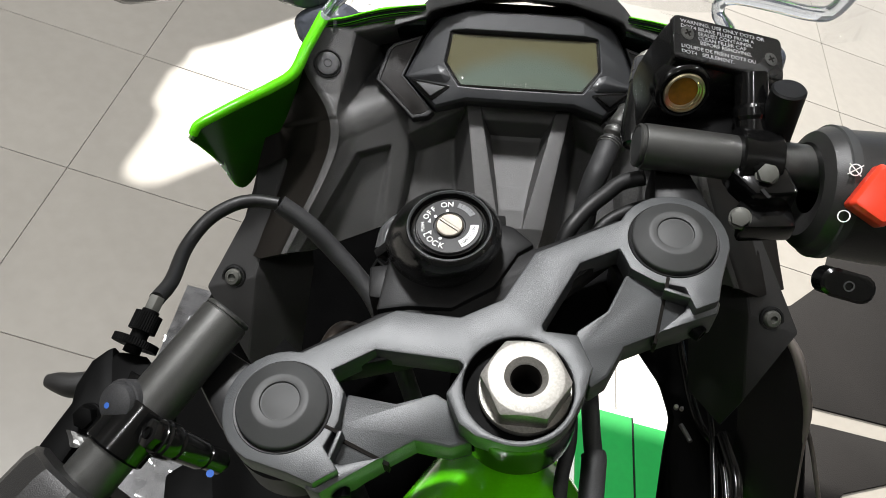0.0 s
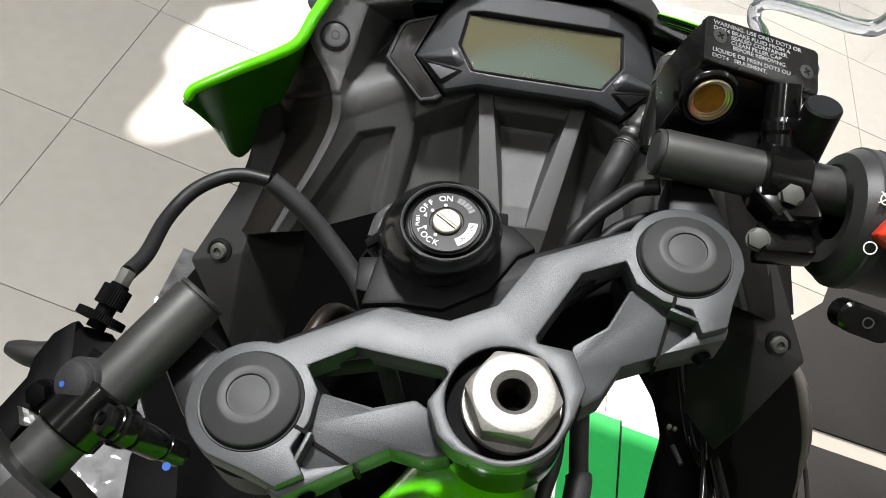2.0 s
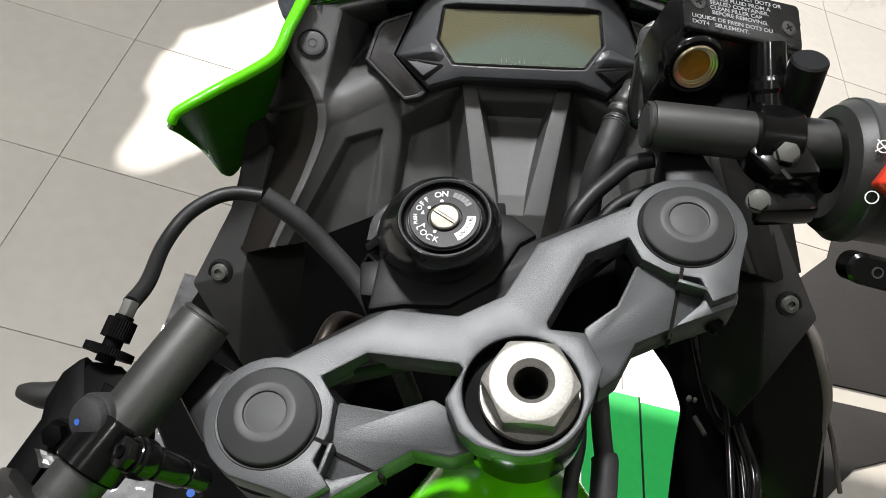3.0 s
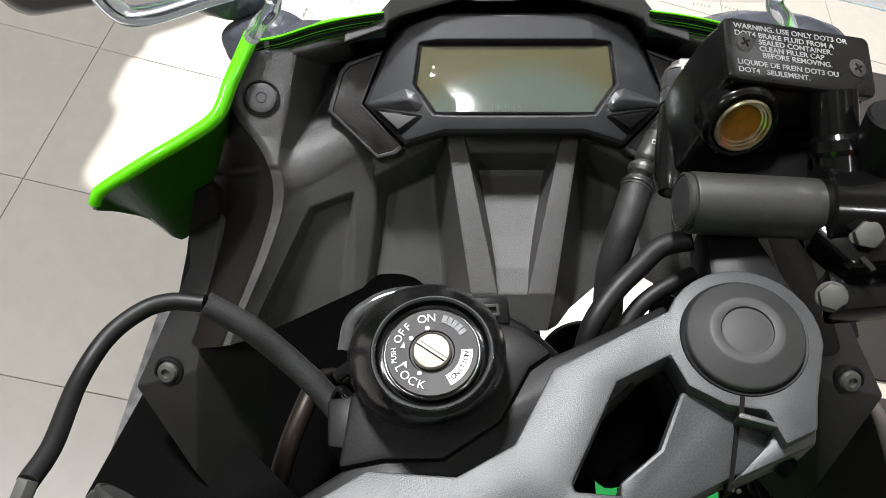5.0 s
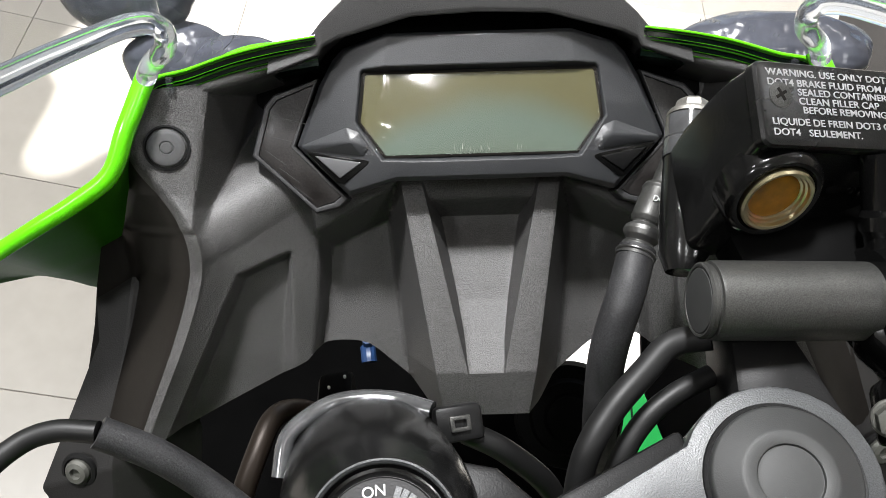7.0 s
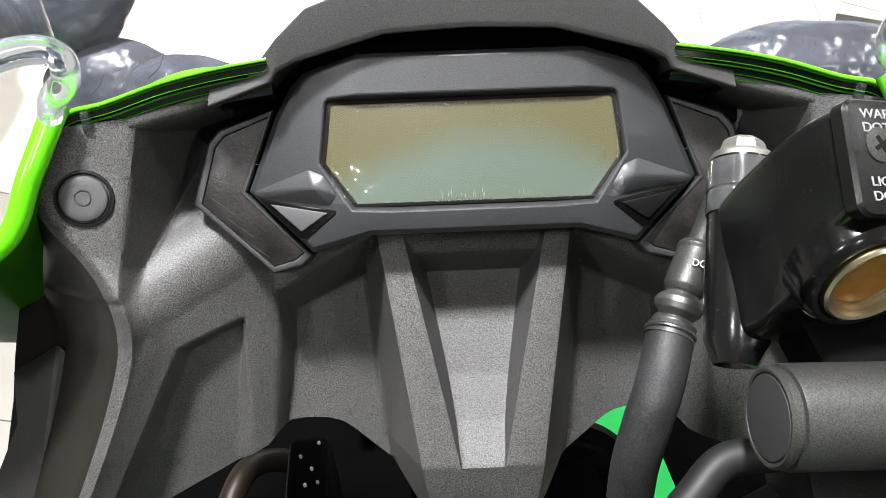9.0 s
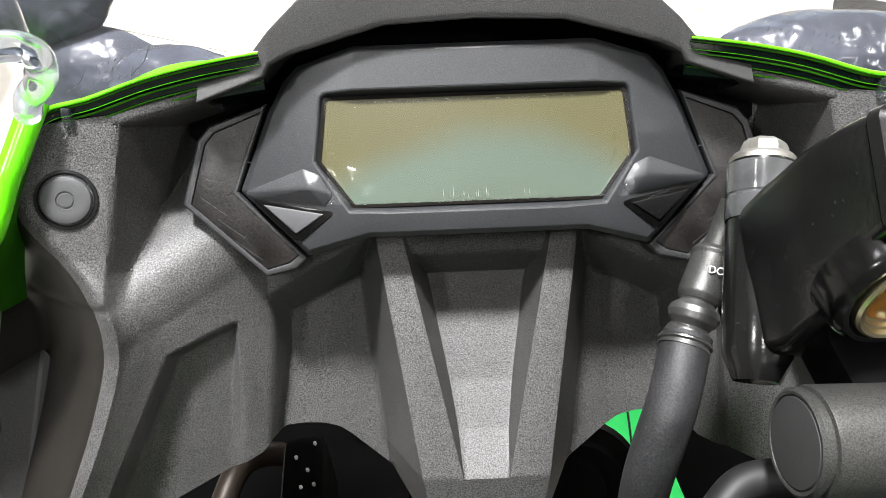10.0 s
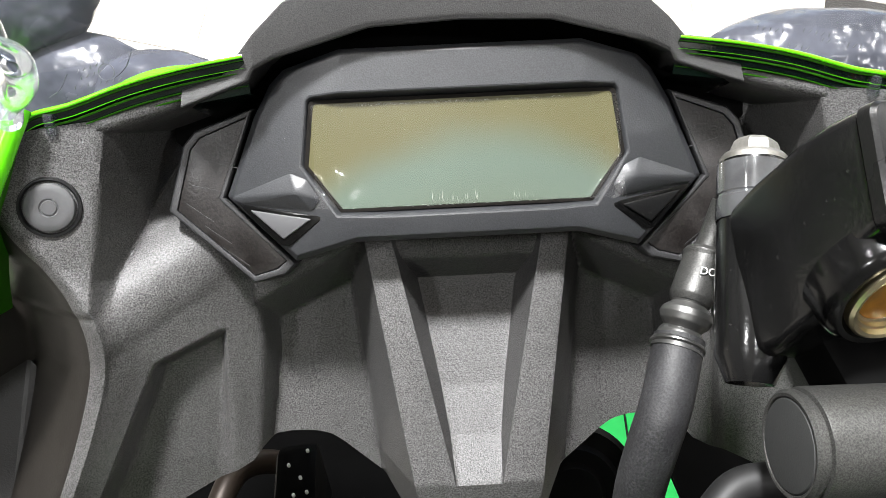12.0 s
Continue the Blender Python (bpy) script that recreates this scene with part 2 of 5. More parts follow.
HOOD = material("fine_grained_black_hood", (0.028, 0.0276, 0.0272), 0.5, grain=0.4, grain_size=0.00038, wear=0.1, wear_size=0.03, speckle=0.4, speckle_size=0.00035, spec=0.4)


# ---- building tools ----
MM = 0.001


def finish(name, bm, mat, smooth=35.0):
    bmesh.ops.recalc_face_normals(bm, faces=bm.faces)
    me = bpy.data.meshes.new(name)
    bm.to_mesh(me)
    bm.free()
    me.materials.append(mat)
    for p in me.polygons:
        p.use_smooth = True
    me.set_sharp_from_angle(angle=radians(smooth))
    return me


def part(name, bm, mat, parent, label="", basis=None, smooth=26.0):
    """One mesh under a thing or a part; its numbers are in millimetres of the frame given by basis."""
    me = finish(name, bm, mat, smooth)
    ob = new(name, me)
    ob.parent = parent
    if basis is not None:
        ob.matrix_basis = basis
    if label:
        tagged(ob, label)
    return ob


def scaled(bm):
    bmesh.ops.scale(bm, vec=(MM, MM, MM), verts=bm.verts)
    return bm


def soften(bm, width, angle=30, segments=2):
    edges = [e for e in bm.edges if len(e.link_faces) == 2 and e.calc_face_angle() > radians(angle)]
    if edges:
        bmesh.ops.bevel(bm, geom=edges, offset=width, segments=segments, profile=0.5, affect="EDGES", clamp_overlap=True)


def slab(outer, holes=(), z0=-5.0, z1=0.0, bevel=0.8, lift=None, segments=2):
    """A plate in millimetres: an outline with holes, from z0 up to z1. lift(x, y) raises its points."""
    bm = bmesh.new()
    edges = []
    for loop in (outer, *holes):
        vs = [bm.verts.new((x, y, z1)) for x, y in loop]
        edges += [bm.edges.new((vs[i], vs[(i + 1) % len(vs)])) for i in range(len(vs))]
    if holes:
        bmesh.ops.triangle_fill(bm, edges=edges, use_beauty=True)
    else:
        bm.faces.new(bm.verts)
    top = list(bm.faces)
    bmesh.ops.recalc_face_normals(bm, faces=top)
    if sum(f.normal.z for f in top) < 0:
        bmesh.ops.reverse_faces(bm, faces=top)
    ext = bmesh.ops.extrude_face_region(bm, geom=top)
    low = [v for v in ext["geom"] if isinstance(v, bmesh.types.BMVert)]
    for v in low:
        v.co.z = z0
    # the extruded copies keep the top's winding, so the two sheets are told apart afterwards
    bmesh.ops.recalc_face_normals(bm, faces=bm.faces)
    if lift:
        for v in bm.verts:
            v.co.z += lift(v.co.x, v.co.y)
    if bevel:
        soften(bm, bevel, 40, segments)
    return bm


def join(*bms):
    out = bmesh.new()
    for bm in bms:
        me = bpy.data.meshes.new("piece")
        bm.to_mesh(me)
        bm.free()
        out.from_mesh(me)
        bpy.data.meshes.remove(me)
    return out


def moved(bm, m):
    bmesh.ops.transform(bm, matrix=m, verts=bm.verts)
    return bm


def lathe(profile, segs=48, closed=False):
    """A turned shape about z from (radius, height) pairs, in millimetres."""
    bm = bmesh.new()
    rings = []
    for r, z in profile:
        if r < 1e-6:
            rings.append([bm.verts.new((0, 0, z))])
        else:
            rings.append([bm.verts.new((r * math.cos(2 * math.pi * i / segs), r * math.sin(2 * math.pi * i / segs), z)) for i in range(segs)])
    pairs = list(zip(rings, rings[1:]))
    if closed:
        pairs.append((rings[-1], rings[0]))
    for a, b in pairs:
        for i in range(segs):
            j = (i + 1) % segs
            quad = [a[i % len(a)], a[j % len(a)], b[j % len(b)], b[i % len(b)]]
            quad = list(dict.fromkeys(quad))
            if len(quad) > 2:
                bm.faces.new(quad)
    return bm


def toward(origin, axis, twist=(0, 0, 1)):
    """The frame at origin whose z runs along axis."""
    z = Vector(axis).normalized()
    x = Vector(twist).cross(z)
    if x.length < 1e-3:
        x = Vector((1, 0, 0)).cross(z)
    x.normalize()
    y = z.cross(x)
    return Matrix.Translation(origin) @ Matrix((x, y, z)).transposed().to_4x4()


def spline(points, steps=10):
    pts = [Vector(p) for p in points]
    pts = [2 * pts[0] - pts[1], *pts, 2 * pts[-1] - pts[-2]]
    out = []
    for i in range(1, len(pts) - 2):
        a, b, c, d = pts[i - 1:i + 3]
        for k in range(steps):
            t = k / steps
            out.append(0.5 * (2 * b + (c - a) * t + (2 * a - 5 * b + 4 * c - d) * t ** 2 + (3 * b - a - 3 * c + d) * t ** 3))
    out.append(pts[-2])
    return out


def tube(points, radius, steps=10, segs=20, taper=None):
    """A hose through points, in millimetres. taper(t) scales its radius."""
    path = spline(points, steps)
    bm = bmesh.new()
    side = None
    rings = []
    for i, p in enumerate(path):
        d = (path[min(i + 1, len(path) - 1)] - path[max(i - 1, 0)]).normalized()
        if side is None:
            side = d.orthogonal().normalized()
        side = (side - d * side.dot(d)).normalized()
        other = d.cross(side)
        r = radius * (taper(i / (len(path) - 1)) if taper else 1)
        rings.append([bm.verts.new(p + r * (math.cos(2 * math.pi * k / segs) * side + math.sin(2 * math.pi * k / segs) * other)) for k in range(segs)])
    for a, b in zip(rings, rings[1:]):
        for k in range(segs):
            bm.faces.new((a[k], a[(k + 1) % segs], b[(k + 1) % segs], b[k]))
    bm.faces.new(rings[0][::-1])
    bm.faces.new(rings[-1])
    return bm


def shell(points, faces, thick=2.5, bevel=1.2, segments=2, mirrored=False):
    """A moulded sheet: facets with thickness and softened folds, in millimetres."""
    bm = bmesh.new()
    vs = [bm.verts.new(p) for p in points]
    for f in faces:
        bm.faces.new([vs[i] for i in f])
    if mirrored:
        geo = bmesh.ops.duplicate(bm, geom=bm.verts[:] + bm.edges[:] + bm.faces[:])["geom"]
        for v in geo:
            if isinstance(v, bmesh.types.BMVert):
                v.co.x *= -1
        bmesh.ops.reverse_faces(bm, faces=[f for f in geo if isinstance(f, bmesh.types.BMFace)])
        bmesh.ops.remove_doubles(bm, verts=bm.verts, dist=0.05)
    bmesh.ops.recalc_face_normals(bm, faces=bm.faces)
    if sum(f.normal.z * f.calc_area() for f in bm.faces) < 0:
        bmesh.ops.reverse_faces(bm, faces=bm.faces)
    if bevel:
        edges = [e for e in bm.edges if len(e.link_faces) == 2 and e.calc_face_angle() > radians(8)]
        bmesh.ops.bevel(bm, geom=edges, offset=bevel, segments=segments, profile=0.5, affect="EDGES", clamp_overlap=True)
    if thick:
        bm.normal_update()
        old = list(bm.faces)
        bmesh.ops.solidify(bm, geom=old, thickness=thick)
    return bm


def writing(text, size, mat, parent, place, name="lettering", depth=0.15, align="CENTER", basis=None, spacing=1.0, thin=0.0):
    cu = bpy.data.curves.new("text", "FONT")
    cu.offset = thin * size * MM
    cu.body, cu.size, cu.extrude, cu.align_x, cu.align_y, cu.space_line = text, size * MM, depth * MM, align, "CENTER", spacing
    tmp = bpy.data.objects.new("text", cu)
    scene.collection.objects.link(tmp)
    bpy.context.view_layer.update()
    me = bpy.data.meshes.new_from_object(tmp.evaluated_get(bpy.context.evaluated_depsgraph_get()))
    bpy.data.objects.remove(tmp)
    me.transform(place)
    me.materials.clear()
    me.materials.append(mat)
    ob = new(name, me)
    ob.parent = parent
    if basis is not None:
        ob.matrix_basis = basis
    return ob


def mm(m):
    """A pose whose place is in millimetres, in metres."""
    out = m.copy()
    out.translation = m.translation * MM
    return out


def hexbolt(af, height, washer=0.0, dome=0.6):
    """A hexagon head of width af across flats, its base at z = 0."""
    r = af / math.sqrt(3)
    bm = slab([(r * math.cos(math.pi / 3 * i), r * math.sin(math.pi / 3 * i)) for i in range(6)], (), 0, height, 0.35)
    if washer:
        bm = join(bm, lathe([(0, 0), (washer, 0), (washer, 1.2), (washer - 0.4, 1.6), (0, 1.6)], 32))
    return bm


def arc(cx, cy, r, a0, a1, n):
    return [(cx + r * math.cos(radians(a0 + (a1 - a0) * i / n)), cy + r * math.sin(radians(a0 + (a1 - a0) * i / n))) for i in range(n + 1)]


# ---- the room ----
def box(name, x0, x1, y0, y1, z0, z1, mat, label="", kind="structure"):
    bm = bmesh.new()
    bmesh.ops.create_cube(bm, size=1)
    for v in bm.verts:
        v.co = Vector((x0 if v.co.x < 0 else x1, y0 if v.co.y < 0 else y1, z0 if v.co.z < 0 else z1))
    ob = new(name, finish(name, bm, mat))
    return tagged(ob, label, kind=kind)


X0, X1, Y0, Y1 = -5.0, 5.5, -5.0, 3.2
floor = box("floor", X0 - 0.2, X1 + 0.2, Y0 - 0.2, Y1 + 0.2, -0.2, -0.0025, GROUT, "beige glazed floor tiles with thin grey joints")
box("ceiling", X0 - 0.2, X1 + 0.2, Y0 - 0.2, Y1 + 0.2, CEILING, CEILING + 0.2, CEILING_PAINT, "plain white showroom ceiling")
box("wall_left", X0 - 0.2, X0, Y0, Y1, 0, CEILING, WALL, "plain painted showroom wall")
box("wall_right", X1, X1 + 0.2, Y0, Y1, 0, CEILING, WALL, "plain painted showroom wall")
box("wall_back", X0 - 0.2, X1 + 0.2, Y0 - 0.2, Y0, 0, CEILING, WALL, "plain painted showroom wall")
box("ground", -40, 40, Y1 + 0.2, 60, -0.3, -0.02, TILE, "pale paved ground outside the shop front")
# unseen wall added on the street side: its opening traces the floor's sun patch back along the sun
SUN_OUTLINE = [(-0.495, 2.372), (-0.525, 2.365), (-0.545, 2.33), (-0.53, 2.16), (-0.557, 2.12), (-0.557, 1.965), (-0.535, 1.925), (-0.56, 1.895), (-0.46, 1.79), (-0.36, 1.655), (0.30, 0.70), (0.75, 0.04),
           (4.6, 0.04), (4.6, 2.72), (0.30, 2.66), (0.24, 2.36), (-0.20, 2.10), (-0.38, 2.25), (-0.46, 2.352)]
front = slab([(X0, 0), (X1, 0), (X1, CEILING), (X0, CEILING)], [SUN_OUTLINE], Y1, Y1 + 0.05, 0)
front.transform(Matrix(((1, 0, 0, 0), (0, 0, 1, 0), (0, 1, 0, 0), (0, 0, 0, 1))))
tagged(new("sun_shaping_wall", finish("sun_shaping_wall", front, WALL)), "unseen wall added on the street side, its opening cut to shape the sun patch", kind="structure")
# ---- the motorcycle ----
motorcycle = new("motorcycle")
motorcycle.matrix_basis = BIKE
tagged(motorcycle, "lime green sport motorcycle with black cockpit leaning on its side stand", "motorcycle")


def frame_of(origin, x, y, z):
    return Matrix.Translation(origin) @ Matrix((Vector(x), Vector(y), Vector(z))).transposed().to_4x4()


# the steered parts (turned to the left) and the cowl, each in its own frame
STEER = frame_of((0.08096, 0.26174, 0.95929), (0.85681, 0.48911, 0.16326), (-0.51214, 0.84404, 0.15910), (-0.05998, -0.21993, 0.97367))
COWL = frame_of((0.069, 0.485, 0.980), (0.9996, 0.0200, 0.0196), (-0.0280, 0.7138, 0.6998), (0.0, -0.7001, 0.7141))


def both(pts):
    """An outline from its right half, given from top to bottom."""
    return list(pts) + [(-x, y) for x, y in reversed(pts)]


def rings(loops, close_last=True, bevel=0.0, bottom=True):
    """A skin over closed loops of equal count."""
    bm = bmesh.new()
    rows = [[bm.verts.new(p) for p in loop] for loop in loops]
    n = len(rows[0])
    for a, b in zip(rows, rows[1:]):
        for i in range(n):
            bm.faces.new((a[i], a[(i + 1) % n], b[(i + 1) % n], b[i]))
    if close_last:
        bm.faces.new(rows[-1])
    if bottom:
        bm.faces.new(rows[0][::-1])
    bmesh.ops.recalc_face_normals(bm, faces=bm.faces)
    if bevel:
        soften(bm, bevel, 14)
    return bm


# instrument panel: housing with a faceted frame round the display
OUT = both([(36, 38.0), (53.5, 33.2), (58.0, 29.0), (63.6, 19.6), (74, -4.2), (53, -24.8), (34, -19.4)])
MID = both([(35.4, 36.6), (52.3, 31.9), (56.4, 27.8), (61.8, 18.8), (71.6, -4.2), (52.4, -22.8), (33.6, -17.8)])
INN = both([(37, 24.9), (45.4, 24.3), (46.6, 23.2), (47.6, 16), (49.4, 4), (39, -11.2), (26, -11.8)])
SCR = both([(36.6, 23.6), (44.8, 23.2), (45.6, 22.4), (46.4, 15), (48.0, 4), (38, -10.0), (25, -10.4)])


def dome(x):
    """The face is folded along two lines beside the display's middle."""
    return -0.24 * max(0.0, abs(x) - 36.5)


housing = rings([[(x, y, -24) for x, y in OUT], [(x, y, -5.4 + dome(x)) for x, y in OUT], [(x, y, -3.4 + dome(x)) for x, y in MID],
                 [(x, y, -2.6 + dome(x)) for x, y in INN], [(x, y, -7.5) for x, y in SCR]], False, 0.9)
panel = part("instrument_panel", scaled(housing), BEZEL, motorcycle, "satin black instrument housing with angular outline", COWL, 12)
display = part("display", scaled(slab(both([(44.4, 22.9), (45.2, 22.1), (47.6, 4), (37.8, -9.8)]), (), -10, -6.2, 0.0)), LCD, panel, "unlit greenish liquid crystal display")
part("display_border", scaled(slab(both([(45.0, 23.4), (45.9, 22.4), (48.3, 4), (38.2, -10.3)]), [both([(44.0, 22.3), (44.7, 21.6), (47.1, 4), (37.5, -9.3)])], -9, -6.0, 0)), BORE, panel)


def film(x, y):
    return 0.035 * noise.noise((x * 0.09, y * 0.09, 3)) + 0.012 * noise.noise((x * 0.5, y * 0.5, 7))


# the loose film over the display: its lower corners stand over the frame
fb = bmesh.new()
NX, NY = 72, 30
grid = [[None] * (NY + 1) for _ in range(NX + 1)]
for i in range(NX + 1):
    for j in range(NY + 1):
        x = -45.4 + 92.6 * i / NX
        y = -9.4 - 0.012 * x * (x < 0) + 31.0 * j / NY + 0.22 * math.sin(i * 1.7) * (j == 0)
        over = max(0.0, (abs(x) - 37.5) * 0.8 - (y + 9.8) * 0.58)
        bubble = 0.55 * math.exp(-((x + 38.5) / 3.4) ** 2 - ((y + 3.5) / 4.5) ** 2) + 0.5 * math.exp(-((x + 33) / 2.2) ** 2 - ((y + 7) / 2.2) ** 2)
        ridge = 0.22 * math.exp(-((math.hypot(x * 0.92, y - 9) - 37 - 1.2 * math.sin(y * 0.3)) / 0.5) ** 2)
        grid[i][j] = fb.verts.new((x, y, -5.9 + film(x, y) + bubble + ridge + min(5.2, 0.85 * over) * (1 + 0.15 * math.sin(3 * x + y))))
for i in range(NX):
    for j in range(NY):
        fb.faces.new((grid[i][j], grid[i + 1][j], grid[i + 1][j + 1], grid[i][j + 1]))
film_ob = part("protective_film", scaled(fb), FILM, display, "clear wrinkled protective film", None, 80)
film_ob.visible_shadow = False

# raised white creases: tufts along the film's lower edge, a torn line along its upper edge, specks between
creases = bmesh.new()
rng = random.Random(5)


def sliver(cx, cy, dx, dy, wide=0.10):
    vs = [creases.verts.new(p) for p in ((cx, cy, -5.55), (cx + dx, cy + dy, -5.5), (cx + dx * 0.5 - dy * wide, cy + dy * 0.5 + dx * wide, -5.3))]
    creases.faces.new(vs)


for cx, n, tall in ((-8, 5, 4.2), (-3, 6, 2.8), (2, 5, 4.4), (16, 4, 3.6), (19, 3, 2.0), (37, 3, 2.6), (-30, 3, 1.2)):
    for k in range(n):
        sliver(cx + rng.uniform(-2.2, 2.2), -9.2 + rng.uniform(0, 0.6), rng.uniform(-0.5, 0.5), rng.uniform(0.4, 1) * tall, 0.05)
for k in range(60):
    sliver(rng.uniform(-42, 38), -9.4 + rng.uniform(-0.1, 0.3), rng.uniform(0.4, 1.3), rng.uniform(-0.15, 0.15), 0.12)
for k in range(70):
    sliver(rng.uniform(-34, 34), 21.4 + rng.uniform(-0.3, 0.2), rng.uniform(0.2, 0.8), rng.uniform(-0.2, 0.2), 0.25)
for k in range(60):
    ang, ln = rng.uniform(0, 3.14), rng.uniform(0.12, 0.4)
    sliver(rng.gauss(0, 24), rng.uniform(-7, 21), math.cos(ang) * ln, math.sin(ang) * ln, 0.5)
for k in range(14):
    sliver(46.4 + rng.uniform(-0.2, 0.2), rng.uniform(-8, 19), rng.uniform(-0.2, 0.2), rng.uniform(0.3, 1.2), 0.2)
part("film_creases", scaled(creases), CREASE, display, "small pale creases in the protective film")

LENS_OUT = [(64.2, 22.6), (82.6, 16.4), (86.4, 12.2), (92.4, -7.8), (67.2, -31.8), (57, -29.6), (53.6, -26.2), (74.6, -4.4)]
LENS_IN = [(66.6, 19.4), (80.6, 13.8), (83.6, 10.4), (88.9, -7.6), (66.8, -28.8), (60.5, -27.0), (57.4, -24.8), (76.8, -4.6)]
for s in (1, -1):
    lens_edge = [(0.18 * a + 0.82 * x, 0.18 * c + 0.82 * y) for (a, c), (x, y) in zip(LENS_OUT, LENS_IN)]
    o, n = [[(s * x, y) for x, y in q] for q in (LENS_OUT, lens_edge)]
    frame_bm = rings([[(x, y, -26) for x, y in o], [(x, y, -14.4) for x, y in o], [(0.72 * x + 0.28 * a, 0.72 * y + 0.28 * b, -13.0) for (x, y), (a, b) in zip(o, n)],
                      [(x, y, -13.0) for x, y in n], [(x, y, -15.2) for x, y in n]], True, 0.5)
    side = part("indicator_frame", scaled(frame_bm), LENS_FRAME, panel)
    inner = [(s * (x * 0.99 + 0.72), y * 0.99 - 0.03) for x, y in lens_edge]
    part("indicator_lens", scaled(slab(inner, (), -15, -13.5, 0.25)), LENS, side, "smoked brown indicator lens")
    # the lamp cells behind the smoked lens part it into five fields
    for k in range(5):
        t = 0.16 + 0.17 * k
        p0 = Vector((s * (84.2 - 15 * abs(t - 0.46) / 0.5), 12.5 - 42 * t))
        run, fall = s * (5.2 if t < 0.5 else 4.4), (1.4 if t < 0.5 else 3.4)
        seam = slab([(p0.x - run, p0.y - fall), (p0.x + run * 0.8, p0.y + fall * 0.8), (p0.x + run * 0.8, p0.y + fall * 0.8 + 0.28), (p0.x - run, p0.y - fall + 0.28)], (), -14, -13.42, 0)
        part("lens_seam", scaled(seam), LENS_FRAME, side)
    pocket = [(s * 69.6, -6.6), (s * 68.2, -8.4), (s * 57.6, -19.4), (s * 54.6, -20.0), (s * 44.4, -12.4), (s * 44.2, -11.2), (s * 46.4, -10.6)]
    slope_z = lambda x, y: -2.9 - 0.24 * max(0.0, abs(x) - 36.5)
    part("arrow_pocket", scaled(slab(pocket, (), -9, 0.12, 0.2, slope_z)), GLOSS, panel)
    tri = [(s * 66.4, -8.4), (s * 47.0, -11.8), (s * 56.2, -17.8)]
    # the left arrow's paler colour stands in for the light falling on it
    part("arrow_mark", scaled(slab(tri, (), -9, 0.9, 0.6, slope_z, 3)), LIT_ARROW if s < 0 else SMOOTH_BLACK, panel, "raised arrow beside the display")
    # brow over the arrow: a wedge with a ridge that rises towards the display
    brow = bmesh.new()
    q = [brow.verts.new((s * x, y, z + slope_z(x, y))) for x, y, z in ((73.4, -4.4, 0.1), (52.8, 2.6, 0.5), (47.6, 0.4, 0.6), (43.6, -6.0, 0.6), (46.4, -9.6, 0.4), (69.4, -6.4, 0.1), (51.0, -3.4, 3.4))]
    for a, b in ((0, 1), (1, 2), (2, 3), (3, 4), (4, 5), (5, 0)):
        brow.faces.new((q[a], q[b], q[6]))
    brow.faces.new((q[0], q[5], q[4], q[3], q[2], q[1]))
    bmesh.ops.recalc_face_normals(brow, faces=brow.faces)
    soften(brow, 0.7, 12)
    part("arrow_brow", scaled(brow), BEZEL, panel)

# hood over the instruments
hood_in = [(81, 22.0), (61.2, 29.0), (59.8, 32.0), (54, 34.8), (26, 42.4), (0, 43.5)]
hood_out = [(80.5, 27.6), (69, 30.8), (59.4, 41.6), (50, 50.5), (32, 57), (0, 61)]
hp, hf = [], []
for (xi, yi), (xo, yo) in zip(hood_in, hood_out):
    hp += [(xi + 0.55 * (xo - xi), yi + 0.55 * (yo - yi), -30), (xi, yi, 2.6), (xi + 0.1 * (xo - xi), yi + 0.1 * (yo - yi), 3.4), (xo, yo, 4.6 if xo < 62 else 2.4), (xo, yo + 8, -34)]
for i in range(5):
    a, b = 5 * i, 5 * i + 5
    for k in range(4):
        hf.append((a + k, b + k, b + k + 1, a + k + 1))
part("instrument_hood", scaled(shell(hp, hf, 1.6, 0.7, 2, True)), HOOD, motorcycle, "grained black hood over the instruments", COWL, 12)
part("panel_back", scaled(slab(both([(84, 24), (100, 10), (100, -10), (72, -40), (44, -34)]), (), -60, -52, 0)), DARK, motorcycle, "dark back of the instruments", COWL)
# added dark sheet that gives the gap under the hood its shade
part("hood_gap_shade", scaled(slab(both([(30, 50), (56, 44), (72, 36), (92, 30), (92, 14), (70, -6), (30, 0)]), (), -34, -26, 0)), DARK, motorcycle, "", COWL)

# inner cowl: one moulded sheet, shaped as a height over the face of the instruments
def soft_min(p, q, r):
    h = np.clip(0.5 + 0.5 * (q - p) / r, 0, 1)
    return q * (1 - h) + p * h - r * h * (1 - h) * 0.5


def soft_max(p, q, r):
    return -soft_min(-p, -q, r)


CREASE_Y = np.array([-130, -103, -86, -66, -49, -39, -26, -10, 0])
CREASE_X = np.array([141, 129.5, 121.8, 114.5, 110.0, 110.6, 117.3, 132.2, 133.5])


WALL_SLOPE = 2.9


def channel_floor(y):
    return np.interp(-y, [14, 27.5, 35.2, 38, 70, 85, 97, 100], [-20.5, -23.4, -33.6, -33.6, -22.0, -14.5, -5.0, 5])


def crease_x(y):
    """The outer crease as a smooth curve."""
    return sum(np.interp(y + k, CREASE_Y, CREASE_X) for k in range(-9, 10, 2)) / 10


